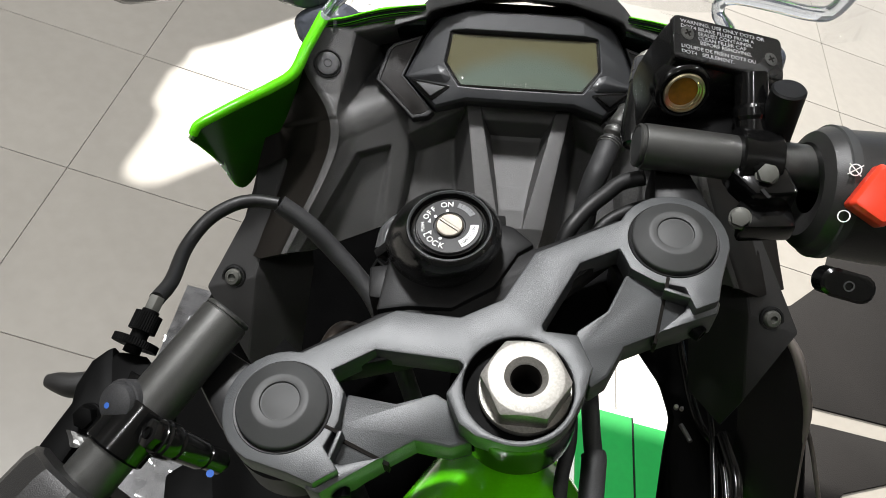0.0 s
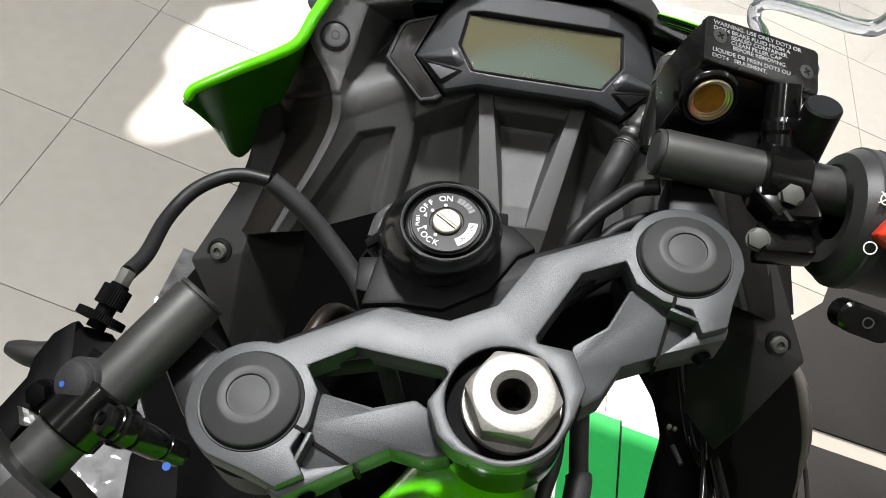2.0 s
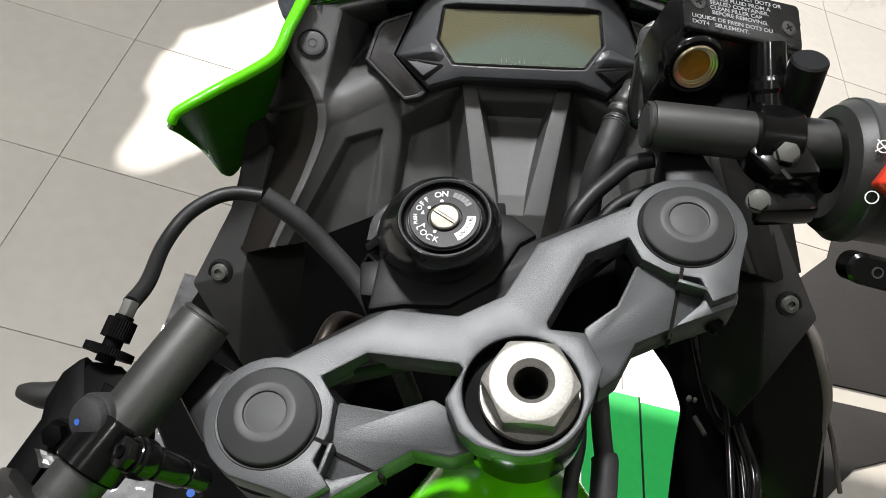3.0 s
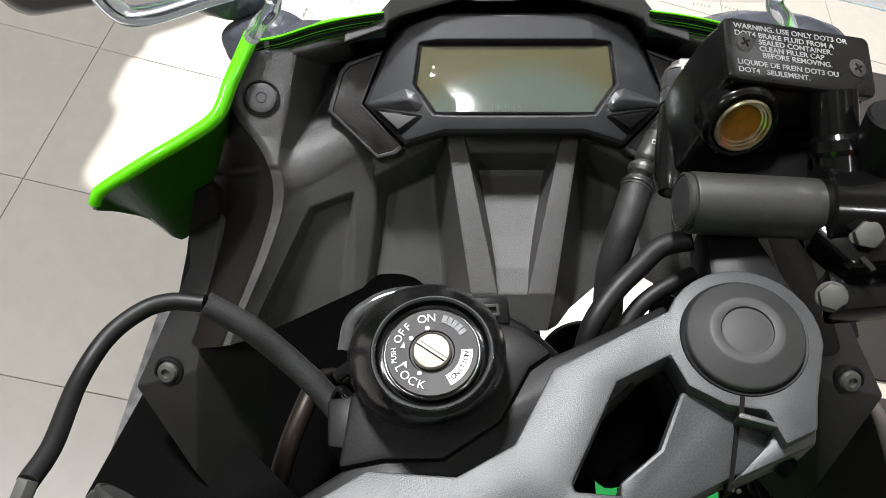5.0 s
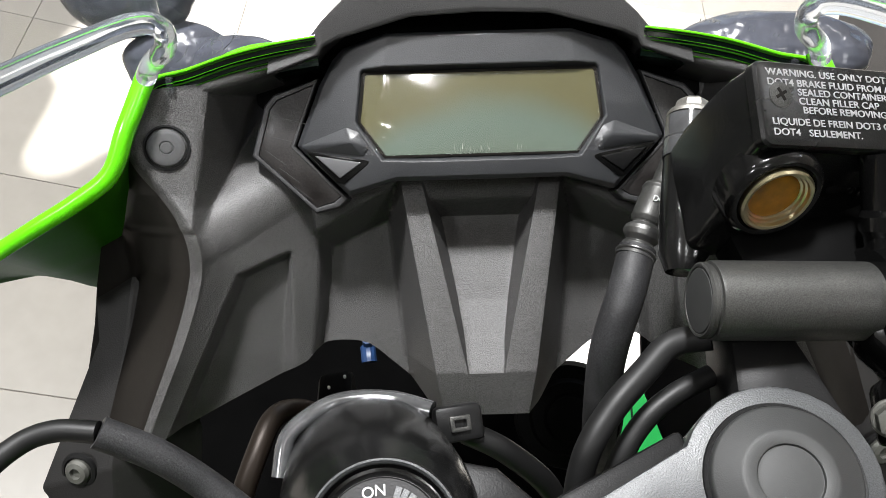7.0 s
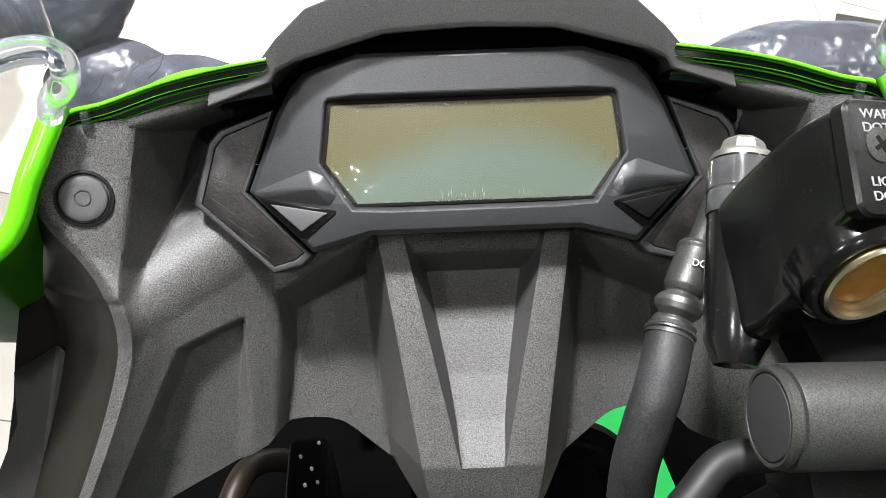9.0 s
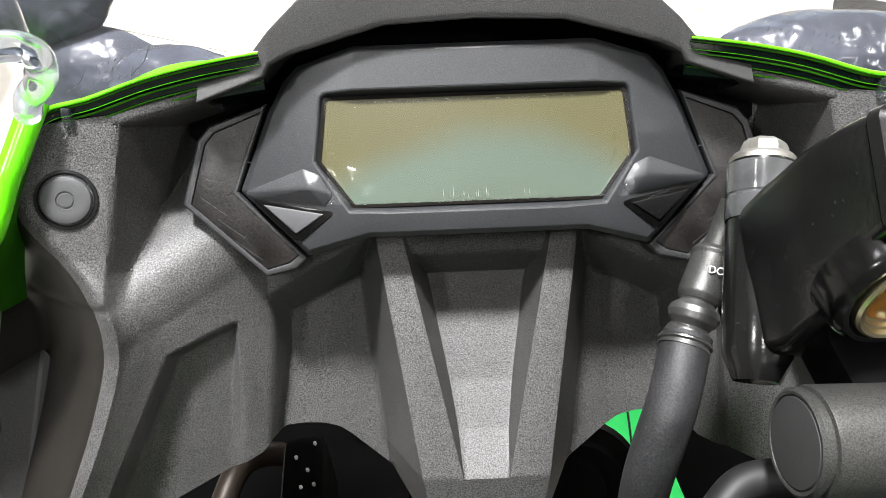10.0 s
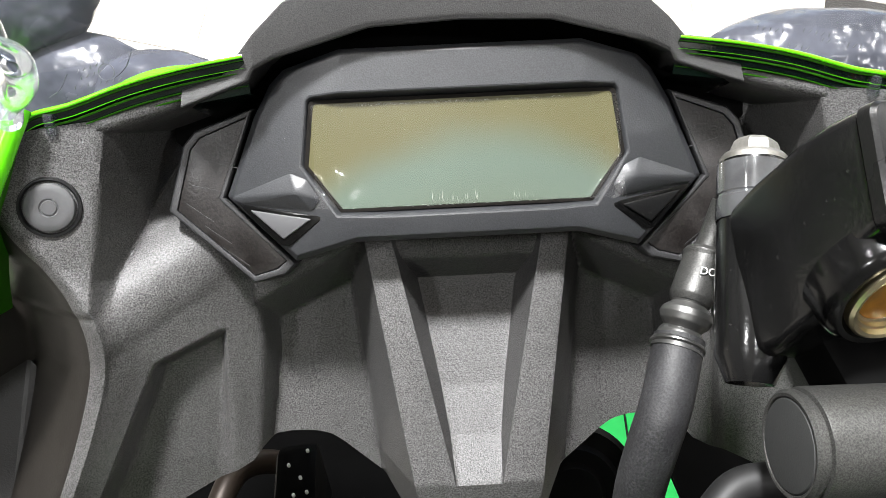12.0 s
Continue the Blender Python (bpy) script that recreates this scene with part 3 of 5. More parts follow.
def inner_side(x, y):
    """The cowl inside its outer crease: ribs with a channel, sunk middle, block with a recess, rivet plate."""
    rib = soft_max(-19 + 0.19 * (-19 - y) - 0.42 * np.maximum(0, -97 - y), -60 + 0 * y, 1)
    out_x, in_x = 33 - 0.164 * (-19 - y), 24.5 - 0.219 * (-19 - y)
    body = soft_min(rib, soft_max(channel_floor(y), rib - 4.3 * (in_x - x), 1.6), 1.0)
    body = soft_min(body, rib - WALL_SLOPE * (x - out_x), 2.2)
    middle = -45.5 + 0.05 * (x - 45) + 0.012 * np.maximum(0, y + 60) - 0.03 * np.maximum(0, -y - 90)
    middle = soft_max(middle, np.minimum(-45 + 1.75 * (y + 35.5 + 0.5 * (x - 39)), -23 + 0.1 * (y + 20)) - 3 * np.maximum(0, x - 70), 2.2)
    base = soft_max(body, middle, 3.5)
    # block beside the middle, with a panel sunk into it
    main = -12 + 0.583 * (x - 102) + 0.20 * (y + 54.5)
    top = -10 - 0.75 * (y + 28)
    block = soft_min(main, top, 14)
    left = 101 + 0.462 * (-55.5 - y) - x
    roof = -47.0 - 0.43 * (x - 81) - y
    right = x - 80.5
    sunk = np.clip(np.minimum(np.minimum(left / 3.0, roof / 3.4), right / np.interp(-y, [50, 95], [1.8, 9])), 0, 1)
    sunk = sunk * sunk * (3 - 2 * sunk)
    depth = 5.0 + 5.5 * np.clip((x - 80) / 26, 0, 1.2)
    block = block * (1 - sunk) + (main - depth) * sunk
    edge_x = 69.5 + 0.0013 * np.maximum(0, -y - 35) ** 2
    block = soft_min(block, -27 + 0.2 * (y + 36) - 3.4 * (edge_x - x), 1.4)
    base = soft_max(base, block, 2.5)
    # rivet plate and the facet that falls from it
    plate = 2 + 0.22 * (x - 106) + 0.06 * (y - 21) - 0.008 * np.maximum(0, -31 - y) ** 2
    ex = np.minimum(104 + 0.167 * (21 - np.maximum(y, -27)), crease_x(y))
    fall = np.interp(-y, [-26, 8, 27, 39, 49, 70], [2.6, 3.6, 3.0, 2.0, 1.5, 2.2])
    sag = 0.008 * np.maximum(0, -31 - y) ** 2
    plate = soft_min(plate, 2 + 0.06 * (y - 21) - sag - fall * (ex - x), 1.6)
    base = soft_max(base, plate, 4)
    # crest along the outer crease
    rise = 4.5 * np.interp(-y, [22, 40, 90, 120], [0, 1, 1, 0.5]) * np.clip(1 - (crease_x(y) - x) / 10, 0, 1) ** 1.5
    return base + rise


def cowl_height(x, y):
    cx = crease_x(y)
    d = 0.8 * np.maximum(0, x - cx)
    rolled = inner_side(cx, y) - 0.11 * np.minimum(d, 6) ** 2 - 0.1 * d - 1.3 * np.maximum(0, d - 6)
    rolled = soft_max(rolled, -44 - 0.05 * d, 6)
    outside = np.clip((x - cx) / 1.5 + 0.5, 0, 1)
    return inner_side(x, y) * (1 - outside) + rolled * outside


RIM = [(0, -115.5), (17.5, -115.5), (23.5, -115), (30, -110), (36, -104.6), (42, -99.3), (46.5, -95.2), (51, -92), (57, -90.4), (64, -90), (70, -90.6), (74, -93.5), (77, -97), (126, -120), (132, -122), (160, -128), (184, -122),
        (179, -100), (175, -80), (173, -63), (170, -46), (163.5, -28), (152, -13), (138, 2), (130, 16.5), (121, 18.2), (106, 20), (96, 22.6), (90, 24.6), (84, 23), (80, 10), (84, -6), (70, -24), (58, -19), (33, -14), (0, -14)]


def inside(px, py):
    hit = np.zeros(px.shape, bool)
    for (x0, y0), (x1, y1) in zip(RIM, RIM[1:] + RIM[:1]):
        cross = (y0 > py) != (y1 > py)
        at = x0 + (py - y0) * (x1 - x0) / ((y1 - y0) or 1e-9)
        hit ^= cross & (px < at)
    return hit


# columns of the sheet follow its folds: channel foot, rib edges, block edge, recess, outer crease
rows_y = np.arange(-126, 30, 0.75)
rib_z = -19 + 0.19 * (-19 - rows_y)
rib_in, rib_out = np.maximum(24.5 - 0.219 * (-19 - rows_y), 1.6), 33 - 0.164 * (-19 - rows_y)
block_x = 69.5 + 0.0013 * np.maximum(0, -rows_y - 35) ** 2
recess_x = 101 + 0.462 * np.maximum(0, -55.5 - rows_y)
outer_x = np.maximum(crease_x(rows_y), recess_x + 2)
plate_x = np.clip(104 + 0.167 * (21 - np.maximum(rows_y, -27)), recess_x + 0.8, outer_x - 0.8)
folds = [0 * rows_y, np.maximum(rib_in - np.maximum(rib_z - channel_floor(rows_y), 1.5) / 4.3, 0.5), rib_in, rib_out, rib_out + (rib_z + 45) / WALL_SLOPE,
         block_x - 4, block_x, 0 * rows_y + 81.6, recess_x - 3, recess_x, plate_x, outer_x, 0 * rows_y + 186]
columns = []
for left_fold, right_fold, n in zip(folds, folds[1:], (9, 6, 9, 8, 16, 5, 8, 26, 5, 12, 14, 40)):
    columns += [left_fold + (right_fold - left_fold) * k / n for k in range(n)]
columns.append(folds[-1])
gx = np.array(columns)
gy = np.tile(rows_y, (len(columns), 1))
keep = inside((gx[:-1, :-1] + gx[1:, 1:]) / 2, gy[:-1, :-1] + 0.375)
used = np.zeros(gx.shape, int)
for di in (0, 1):
    for dj in (0, 1):
        used[di:used.shape[0] - 1 + di, dj:used.shape[1] - 1 + dj] += keep
# the rim of the grid is drawn onto the sheet's outline
for i, j in zip(*np.nonzero((used > 0) & (used < 4))):
    if i == 0:
        continue
    best = None
    for (x0, y0), (x1, y1) in zip(RIM, RIM[1:]):
        t = max(0, min(1, ((gx[i, j] - x0) * (x1 - x0) + (gy[i, j] - y0) * (y1 - y0)) / ((x1 - x0) ** 2 + (y1 - y0) ** 2)))
        qx, qy = x0 + t * (x1 - x0), y0 + t * (y1 - y0)
        dist = math.hypot(gx[i, j] - qx, gy[i, j] - qy)
        if best is None or dist < best[0]:
            best = (dist, qx, qy)
    if best[0] < 2.6:
        gx[i, j], gy[i, j] = best[1], best[2]
gz = cowl_height(gx, gy)
# columns beyond the crease take the shaded flank colour
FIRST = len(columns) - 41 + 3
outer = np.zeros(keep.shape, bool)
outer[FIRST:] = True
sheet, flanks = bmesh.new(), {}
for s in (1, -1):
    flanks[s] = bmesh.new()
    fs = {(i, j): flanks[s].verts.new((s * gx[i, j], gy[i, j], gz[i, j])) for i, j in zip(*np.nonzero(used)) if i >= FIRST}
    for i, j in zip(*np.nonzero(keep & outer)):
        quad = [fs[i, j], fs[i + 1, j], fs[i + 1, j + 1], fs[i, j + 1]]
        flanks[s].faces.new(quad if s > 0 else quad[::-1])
    vs = {(i, j): sheet.verts.new((s * gx[i, j], gy[i, j], gz[i, j])) for i, j in zip(*np.nonzero(used))}
    for i, j in zip(*np.nonzero(keep & ~outer)):
        quad = [vs[i, j], vs[i + 1, j], vs[i + 1, j + 1], vs[i, j + 1]]
        sheet.faces.new(quad if s > 0 else quad[::-1])
for bm in (sheet, flanks[1], flanks[-1]):
    bmesh.ops.delete(bm, geom=[v for v in bm.verts if not v.link_faces], context="VERTS")
    bmesh.ops.remove_doubles(bm, verts=bm.verts, dist=0.02)
    bm.normal_update()
    bmesh.ops.solidify(bm, geom=bm.faces[:], thickness=2.6)
cowl = part("inner_cowl", scaled(sheet), GRAINED, motorcycle, "grained black inner cowl panel with two raised ribs", COWL, 50)
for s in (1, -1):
    part("cowl_flank", scaled(flanks[s]), SHADED_FLANK, cowl, "inner cowl flank, coloured darker for the shade on it", None, 60)
for s in (1, -1):
    m = toward((s * 120.5, -4.2, 4.4), (-s * 0.22, -0.06, 0.97))
    part("rivet_seat", scaled(moved(lathe([(9.0, -1.5), (8.7, 0.1), (8.0, 0.2), (7.6, -0.5), (7.2, -1.5)], 48), m)), SMOOTH_BLACK, cowl, "", None, 50)
    part("push_rivet", scaled(moved(lathe([(7.1, -2), (7.1, 0.2), (6.8, 0.7), (6.1, 0.95), (5.0, 1.05), (2.7, 1.05), (2.5, 0.75), (2.2, 0.75), (2.0, 1.05), (0, 1.05)]), m)), RIVET, cowl, "dark grey plastic push rivet", None, 24)

# side cowls below, with their screws
SP = [(150, -58, -42), (168, -68, -42), (168, -87, -42), (191, -149, -27), (161, -193, -28), (148, -212, -34), (131, -193, -52), (126, -130, -48), (129, -108, -44), (159, -140, -25)]
for s in (1, -1):
    side = part("side_cowl", scaled(shell([(s * x - 3.6, y, z) for x, y, z in SP], [(0, 1, 2, 3, 9), (9, 3, 4), (0, 9, 7, 8), (9, 4, 5, 6, 7)], 3, 1.5)), SIDE, motorcycle, "matt black side cowl panel", COWL, 12)
    m = toward((s * 174 - 3.6, -141.5, -26), (s * 0.15, -0.1, 1))
    part("washer", scaled(moved(lathe([(8.4, -1), (8.0, 0.0), (6.6, 0.4), (6.2, -0.6)], 32), m)), SMOOTH_BLACK, side)
    part("screw", scaled(moved(lathe([(0, 1.2), (2.2, 1.2), (2.5, 2.8), (4.6, 2.4), (5.6, 1.0), (5.8, -2)], 32), m)), BOLT, side, "plated socket screw")

# lower fairing past the right side cowl; its rolled edges are coloured pale for the light on them
FAIR = [(188, -152, -47), (197, -168, -47), (204, -197, -47), (203, -223, -48), (200, -262, -50)]
fairing_bm = bmesh.new()
near_row = [fairing_bm.verts.new(p) for p in spline(FAIR, 5)]
far_row = [fairing_bm.verts.new((x - 40, y - 8, z - 14)) for x, y, z in spline(FAIR, 5)]
for i in range(len(near_row) - 1):
    fairing_bm.faces.new((near_row[i], near_row[i + 1], far_row[i + 1], far_row[i]))
fairing_bm.normal_update()
bmesh.ops.solidify(fairing_bm, geom=fairing_bm.faces[:], thickness=2.0)
lower = part("lower_fairing", scaled(fairing_bm), GLOSS, motorcycle, "gloss black lower fairing side", COWL, 50)
part("fairing_edge", scaled(tube(FAIR, 2.6, 6, 14, lambda t: 0.6 + 0.9 * math.sin(math.pi * min(1, 0.2 + t)))), LIT_EDGE, lower, "rolled edge, coloured pale brown for the light on it")
part("fairing_edge", scaled(tube([(206, -203, -60), (214, -226, -60), (222, -262, -62)], 1.6, 6, 10)), LIT_EDGE, lower, "rolled edge, coloured pale brown for the light on it")

# lime green front fairing: wing with a rolled edge, and the rim under the windscreen
GP = [(123, 24, 12), (128.5, 10, 14), (132, 1.5, 15), (138.5, -14, 15), (152, -24, 15), (166, -32, 15), (180, -40, 14), (194, -48.5, 13), (197, -52, 12.3), (198.5, -55, 11)]
GI = [(128, 17, 3), (131, 8, 4), (136, -4, 0), (146, -20, -16), (158, -36, -40), (188, -60, -100), (208.5, -72, -128), (212, -60.5, -92), (207.5, -57, -38), (202, -56.5, 5)]
for s in (1, -1):
    fin = bmesh.new()
    reach = len(GP) if s < 0 else 4
    lo = [fin.verts.new((s * x, y, z)) for x, y, z in spline(GP[:reach], 4)]
    hi = [fin.verts.new((s * x, y, z)) for x, y, z in spline(GI[:reach], 4)]
    for i in range(len(lo) - 1):
        fin.faces.new((lo[i], lo[i + 1], hi[i + 1], hi[i]))
    fin.normal_update()
    bmesh.ops.solidify(fin, geom=fin.faces[:], thickness=2.0 * s)
    outer_skin = fin.copy()
    bmesh.ops.translate(outer_skin, vec=(s * 3.0, 0.5, -3.0), verts=outer_skin.verts)
    fair = part("front_fairing", scaled(outer_skin), GREEN, motorcycle, "glossy lime green front fairing wing", COWL, 60)
    part("fairing_inner_side", scaled(fin), DIMMED_GREEN, fair, "inner side, its lime green darkened for shade", None, 60)
    part("fairing_edge", scaled(tube([(s * x, y, z) for x, y, z in GP[:reach]], 3.5, 6, 18, lambda t: 1.1 - 0.25 * t)), GREEN, fair)
    rim = [(s * 128, 17.5, 9), (s * 121.5, 22.0, 7.5), (s * 111, 24.4, 7), (s * 95, 29.4, 7), (s * 79, 32.9, 7), (s * 62, 35.6, 6)]
    part("fairing_rim", scaled(tube(rim, 0.5, 8, 12, lambda t: 1.6 - 0.8 * t)), GREEN, fair)
    lip = bmesh.new()
    across = [[lip.verts.new(p + Vector((0, -9.5 * f, -7.5 * f - d))) for p in spline(rim, 6)] for f, d in ((-0.07, 1.0), (0, 0.2), (0.12, 1.2), (0.3, 0.6), (0.34, 1.6), (0.62, 0.6), (0.66, 1.6), (1, 0.8), (1.05, 24))]
    for a, c in zip(across, across[1:]):
        for i in range(len(a) - 1):
            lip.faces.new((a[i], a[i + 1], c[i + 1], c[i]))
    lip.normal_update()
    part("fairing_lip", scaled(lip), LIP, fair, "dark green stepped lip under the windscreen foot", None, 20)
    # thin green tubes stand in for the reflections along the lip
    for f, r, mat in ((0.10, 0.3, DIMMED_GREEN), (0.31, 0.13, GREEN), (0.42, 0.3, DIMMED_GREEN), (0.63, 0.22, DIMMED_GREEN), (0.8, 0.3, DIMMED_GREEN)):
        part("lip_reflection", scaled(tube([(x, y - 9.5 * f, z - 7.5 * f) for x, y, z in rim], r, 6, 8, lambda t: 0.35 + 0.8 * math.sin(math.pi * t) ** 0.6)), mat, fair)
    shelf = bmesh.new()
    edge_line = spline([(s * 106, 20.4, 1.5), (s * 97, 22.8, 1.0), (s * 89, 24.8, 0.6), (s * 80, 27.6, 0)], 6)
    across = [[shelf.verts.new(p + Vector((0, dy, dz))) for p in edge_line] for dy, dz in ((0.8, -1.5), (0.3, 0.1), (-0.8, 0.8), (-2.4, 0.7), (-3.6, 0.1), (-4.4, -1.4), (-5.2, -10), (-6.0, -28))]
    for a, c in zip(across, across[1:]):
        for i in range(len(a) - 1):
            shelf.faces.new((a[i], a[i + 1], c[i + 1], c[i]) if s > 0 else (a[i], c[i], c[i + 1], a[i + 1]))
    shelf.normal_update()
    part("cowl_shelf", scaled(shelf), GRAINED, cowl, "rounded top edge of the inner cowl", None, 60)
    if s < 0:
        brow = bmesh.new()
        foot = [p for p in spline(rim, 6)][15:27]
        near_edge = [brow.verts.new(p) for p in foot]
        far_edge = [brow.verts.new(p + Vector((0, 0.4 + 1.8 * math.sin(math.pi * i / (len(foot) - 1)), -3))) for i, p in enumerate(foot)]
        for i in range(len(foot) - 1):
            brow.faces.new((near_edge[i], near_edge[i + 1], far_edge[i + 1], far_edge[i]))
        brow.normal_update()
        part("fairing_brow", scaled(brow), GREEN, fair, "", None, 50)

# clear windscreen with its rolled edges
def screen_edge(s):
    return [(s * x, y, z) for x, y, z in ((119.5, 20.2, 24), (113, 23, 36), (105, 27, 45), (104, 32, 52), (110, 31, 62), (119, 18, 92), (128, 5, 120), (134, 4, 130), (142, 16, 140), (150, 30, 150))]


foot_line = [(0, 66, -20), (30, 60, -10), (60, 44, 6), (84, 36, 20), (104, 28, 46)]
ws = bmesh.new()


def crinkle(p):
    """Sharp soft-plastic folds over the sheet, fading out at its foot."""
    fold = 2.4 * (abs(noise.noise(p * 0.045)) - 0.2) + 1.5 * (abs(noise.noise(p * 0.11 + Vector((7, 0, 0)))) - 0.2)
    return p + Vector((0, -0.7, 0.7)) * fold


for s in (1, -1):
    lower = [Vector((s * x, y, z)) for x, y, z in spline(foot_line, 9)]
    upper = [p + Vector((0, 34, 44)) for p in lower]
    high = [p + Vector((-0.25 * p.x, 90, 150)) for p in lower]
    rowsv = []
    for k in range(25):
        t = k / 12
        row = [p.lerp(q, t) if t <= 1 else q.lerp(h, t - 1) for p, q, h in zip(lower, upper, high)]
        rowsv.append([ws.verts.new(crinkle(p) if k else p) for p in row])
    for a, c in zip(rowsv, rowsv[1:]):
        for i in range(len(a) - 1):
            ws.faces.new((a[i], a[i + 1], c[i + 1], c[i]))
    edge = [Vector(p) for p in spline(screen_edge(s), 6)]
    wing_a = [ws.verts.new(p) for p in edge[12:]]
    wing_b = [ws.verts.new(p + Vector((0, 60, 40))) for p in edge[12:]]
    for i in range(len(wing_a) - 1):
        ws.faces.new((wing_a[i], wing_a[i + 1], wing_b[i + 1], wing_b[i]))
bmesh.ops.remove_doubles(ws, verts=ws.verts, dist=0.1)
windscreen = part("windscreen", scaled(ws), SCREEN, motorcycle, "clear windscreen with thick rolled edges", COWL, 60)
windscreen.visible_shadow = False
for s in (1, -1):
    part("rolled_edge", scaled(tube(screen_edge(s), 3.6, 8, 18)), CLEAR, windscreen, "thick clear rolled edge").visible_shadow = False
    part("clip", scaled(moved(slab([(-1.3, -3.2), (1.3, -3.6), (1.6, 2.6), (-1.0, 3.2)], (), -3, 1.6, 0.6), toward((s * 117.5, 19.6, 5.5), (0, -0.4, 0.9)))), CLEAR, windscreen, "small clear clip")
    rows_of_bars = (((102.5, 32), 0.28, 6), ((101.8, 30.2), 0.26, 4), ((103.6, 27.8), 0.14, 8)) if s < 0 else (((78.5, 35.2), -0.19, 5), ((91, 34), -0.24, 5), ((87, 30.2), -0.2, 4), ((96, 31.2), -0.2, 2), ((103, 29.6), -0.2, 3))
    for (bx, by), slope, n in rows_of_bars:
        for k in range(n):
            d = 1.7 * k
            bar = slab([(-0.55, -0.12), (0.55, -0.12), (0.55, 0.12), (-0.55, 0.12)], (), 0, 0.2, 0)
            spot = (s * bx + d, by + slope * d, 19.2)
            part("moulded_mark", scaled(moved(bar, Matrix.Translation(spot) @ Matrix.Rotation(radians(70 - 25 * (k % 2)), 4, "Z"))), MOULDED, windscreen)
    if s < 0:
        part("moulded_ring", scaled(moved(lathe([(2.25, 0), (2.25, 0.2), (2.0, 0.2), (2.0, 0)], 32, True), Matrix.Translation((-95.1, 31.4, 19.2)))), MOULDED, windscreen)
        for ends in (((-110.6, 25.5), (-107.6, 27.5), (-105.5, 31.4)), ((-93.4, 29.4), (-89.8, 32.6), (-87.9, 37.1))):
            part("moulded_line", scaled(tube([(x, y, 19.2) for x, y in ends], 0.14, 6, 6)), MOULDED, windscreen)
    nose = []
    for cx, cy, cz, rx, ry, rz in ((132, 32, -56, 46, 20, 14),) if s > 0 else ((104, 34, -54, 24, 13, 12), (152, 72, -52, 31, 24, 15), (134, 38, -60, 25, 18, 12)):
        ball = bmesh.new()
        bmesh.ops.create_uvsphere(ball, u_segments=40, v_segments=20, radius=1)
        for v in ball.verts:
            w = 1 + 0.12 * noise.noise(v.co * 1.7 + Vector((cx, 0, 0)))
            v.co = Vector((s * (cx + rx * v.co.x * w), cy + ry * v.co.y * w, cz + rz * v.co.z * w))
        nose.append(ball)
    for ball in nose:
        part("nose_cowl", scaled(ball), NOSE, motorcycle, "dark blue-grey nose part ahead of the windscreen foot", COWL, 60)

# a corner of the wrapping still hangs from the screen's edge
flap = bmesh.new()
tip, far_tip, far_root, root = Vector((124.6, -13.3, 130)), Vector((147, -8.8, 128)), Vector((150.4, 9.3, 134)), Vector((132.1, -0.8, 132))
flap_v = [[flap.verts.new(tip.lerp(far_tip, i / 10).lerp(root.lerp(far_root, i / 10), j / 10) + Vector((0, -0.5, 0.8)) * 3.0 * abs(noise.noise((i * 0.45, j * 0.3, 9)))) for j in range(11)] for i in range(11)]
for i in range(10):
    for j in range(10):
        flap.faces.new((flap_v[i][j], flap_v[i + 1][j], flap_v[i + 1][j + 1], flap_v[i][j + 1]))
part("wrapping_corner", scaled(flap), WRAP, windscreen, "loose corner of clear wrapping", None, 20).visible_shadow = False

# ---- the steered parts ----
LOBE = [(-108, 8), (-100, -1), (-88, 0), (-90, 12), (-80, 20), (-73, 32), (-74.3, 44), (-53, 45), (-21, 23.4), (-20.3, 20.5), (-33, 12)]
outer = arc(-100, 37, 27, 53, 215, 14) + LOBE
outer += [(-33.8, -3), (-30, -11)] + arc(-3, 1, 27.4, 222, 300, 10) + [(21.5, -14.5), (31, -5)]
outer += [(-x, y) for x, y in reversed(LOBE)]
outer += arc(100, 37, 27, -35, 127, 14) + [(36.5, 60), (11, 43.5), (-11, 43.5), (-36.5, 60)]
deck = slab(outer, [arc(-3, 1.0, 24.4, 0, 352, 44)], -15, 0, 1.1)
arms = []
for s in (1, -1):
    a = [(s * x, y) for x, y in [(72, 33), (54, 20), (36, 17), (30, 8), (29.5, -8), (40, -6.5), (53, 2), (72, 1), (86, -1.5), (91, 12), (82, 22)]]
    arms.append(slab(a, (), -24, -7, 1.5, lambda x, y: -0.45 * max(0, 12 - y) + 0.10 * max(0, y - 20)))
    lug = [(s * x, y) for x, y in [(68, -0.5), (87, -2.5), (99, -4), (104, 1), (98, 8), (92, 9), (86, 4)]]
    arms.append(slab(lug, (), -26, -6, 1.5))
ledge = [(-88, 64), (-41, 67), (-33, 74), (-22, 62), (22, 62), (33, 74), (41, 67), (88, 64), (84, 50), (0, 30), (-84, 50)]
top_clamp = part("top_clamp", scaled(join(deck, *arms)), CAST, motorcycle, "grey powder coated alloy top fork clamp", STEER)
part("clamp_ledge", scaled(slab(ledge, (), -24, -8, 2.0)), SMOOTH_BLACK, top_clamp, "black ledge under the clamp")
# near-black lining over the hole's walls stands in for the recess's shade
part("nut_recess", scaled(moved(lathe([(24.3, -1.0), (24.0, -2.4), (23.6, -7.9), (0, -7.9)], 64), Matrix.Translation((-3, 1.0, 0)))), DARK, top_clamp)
part("boss_rim", scaled(moved(lathe([(25, -38), (27.6, -34), (27.8, -8), (27.2, -3.6), (26.6, -2.6), (25.2, -2.6), (24.6, -26)], 64, True), Matrix.Translation((-3, 1.0, -1.5)))), GLOSS, top_clamp)
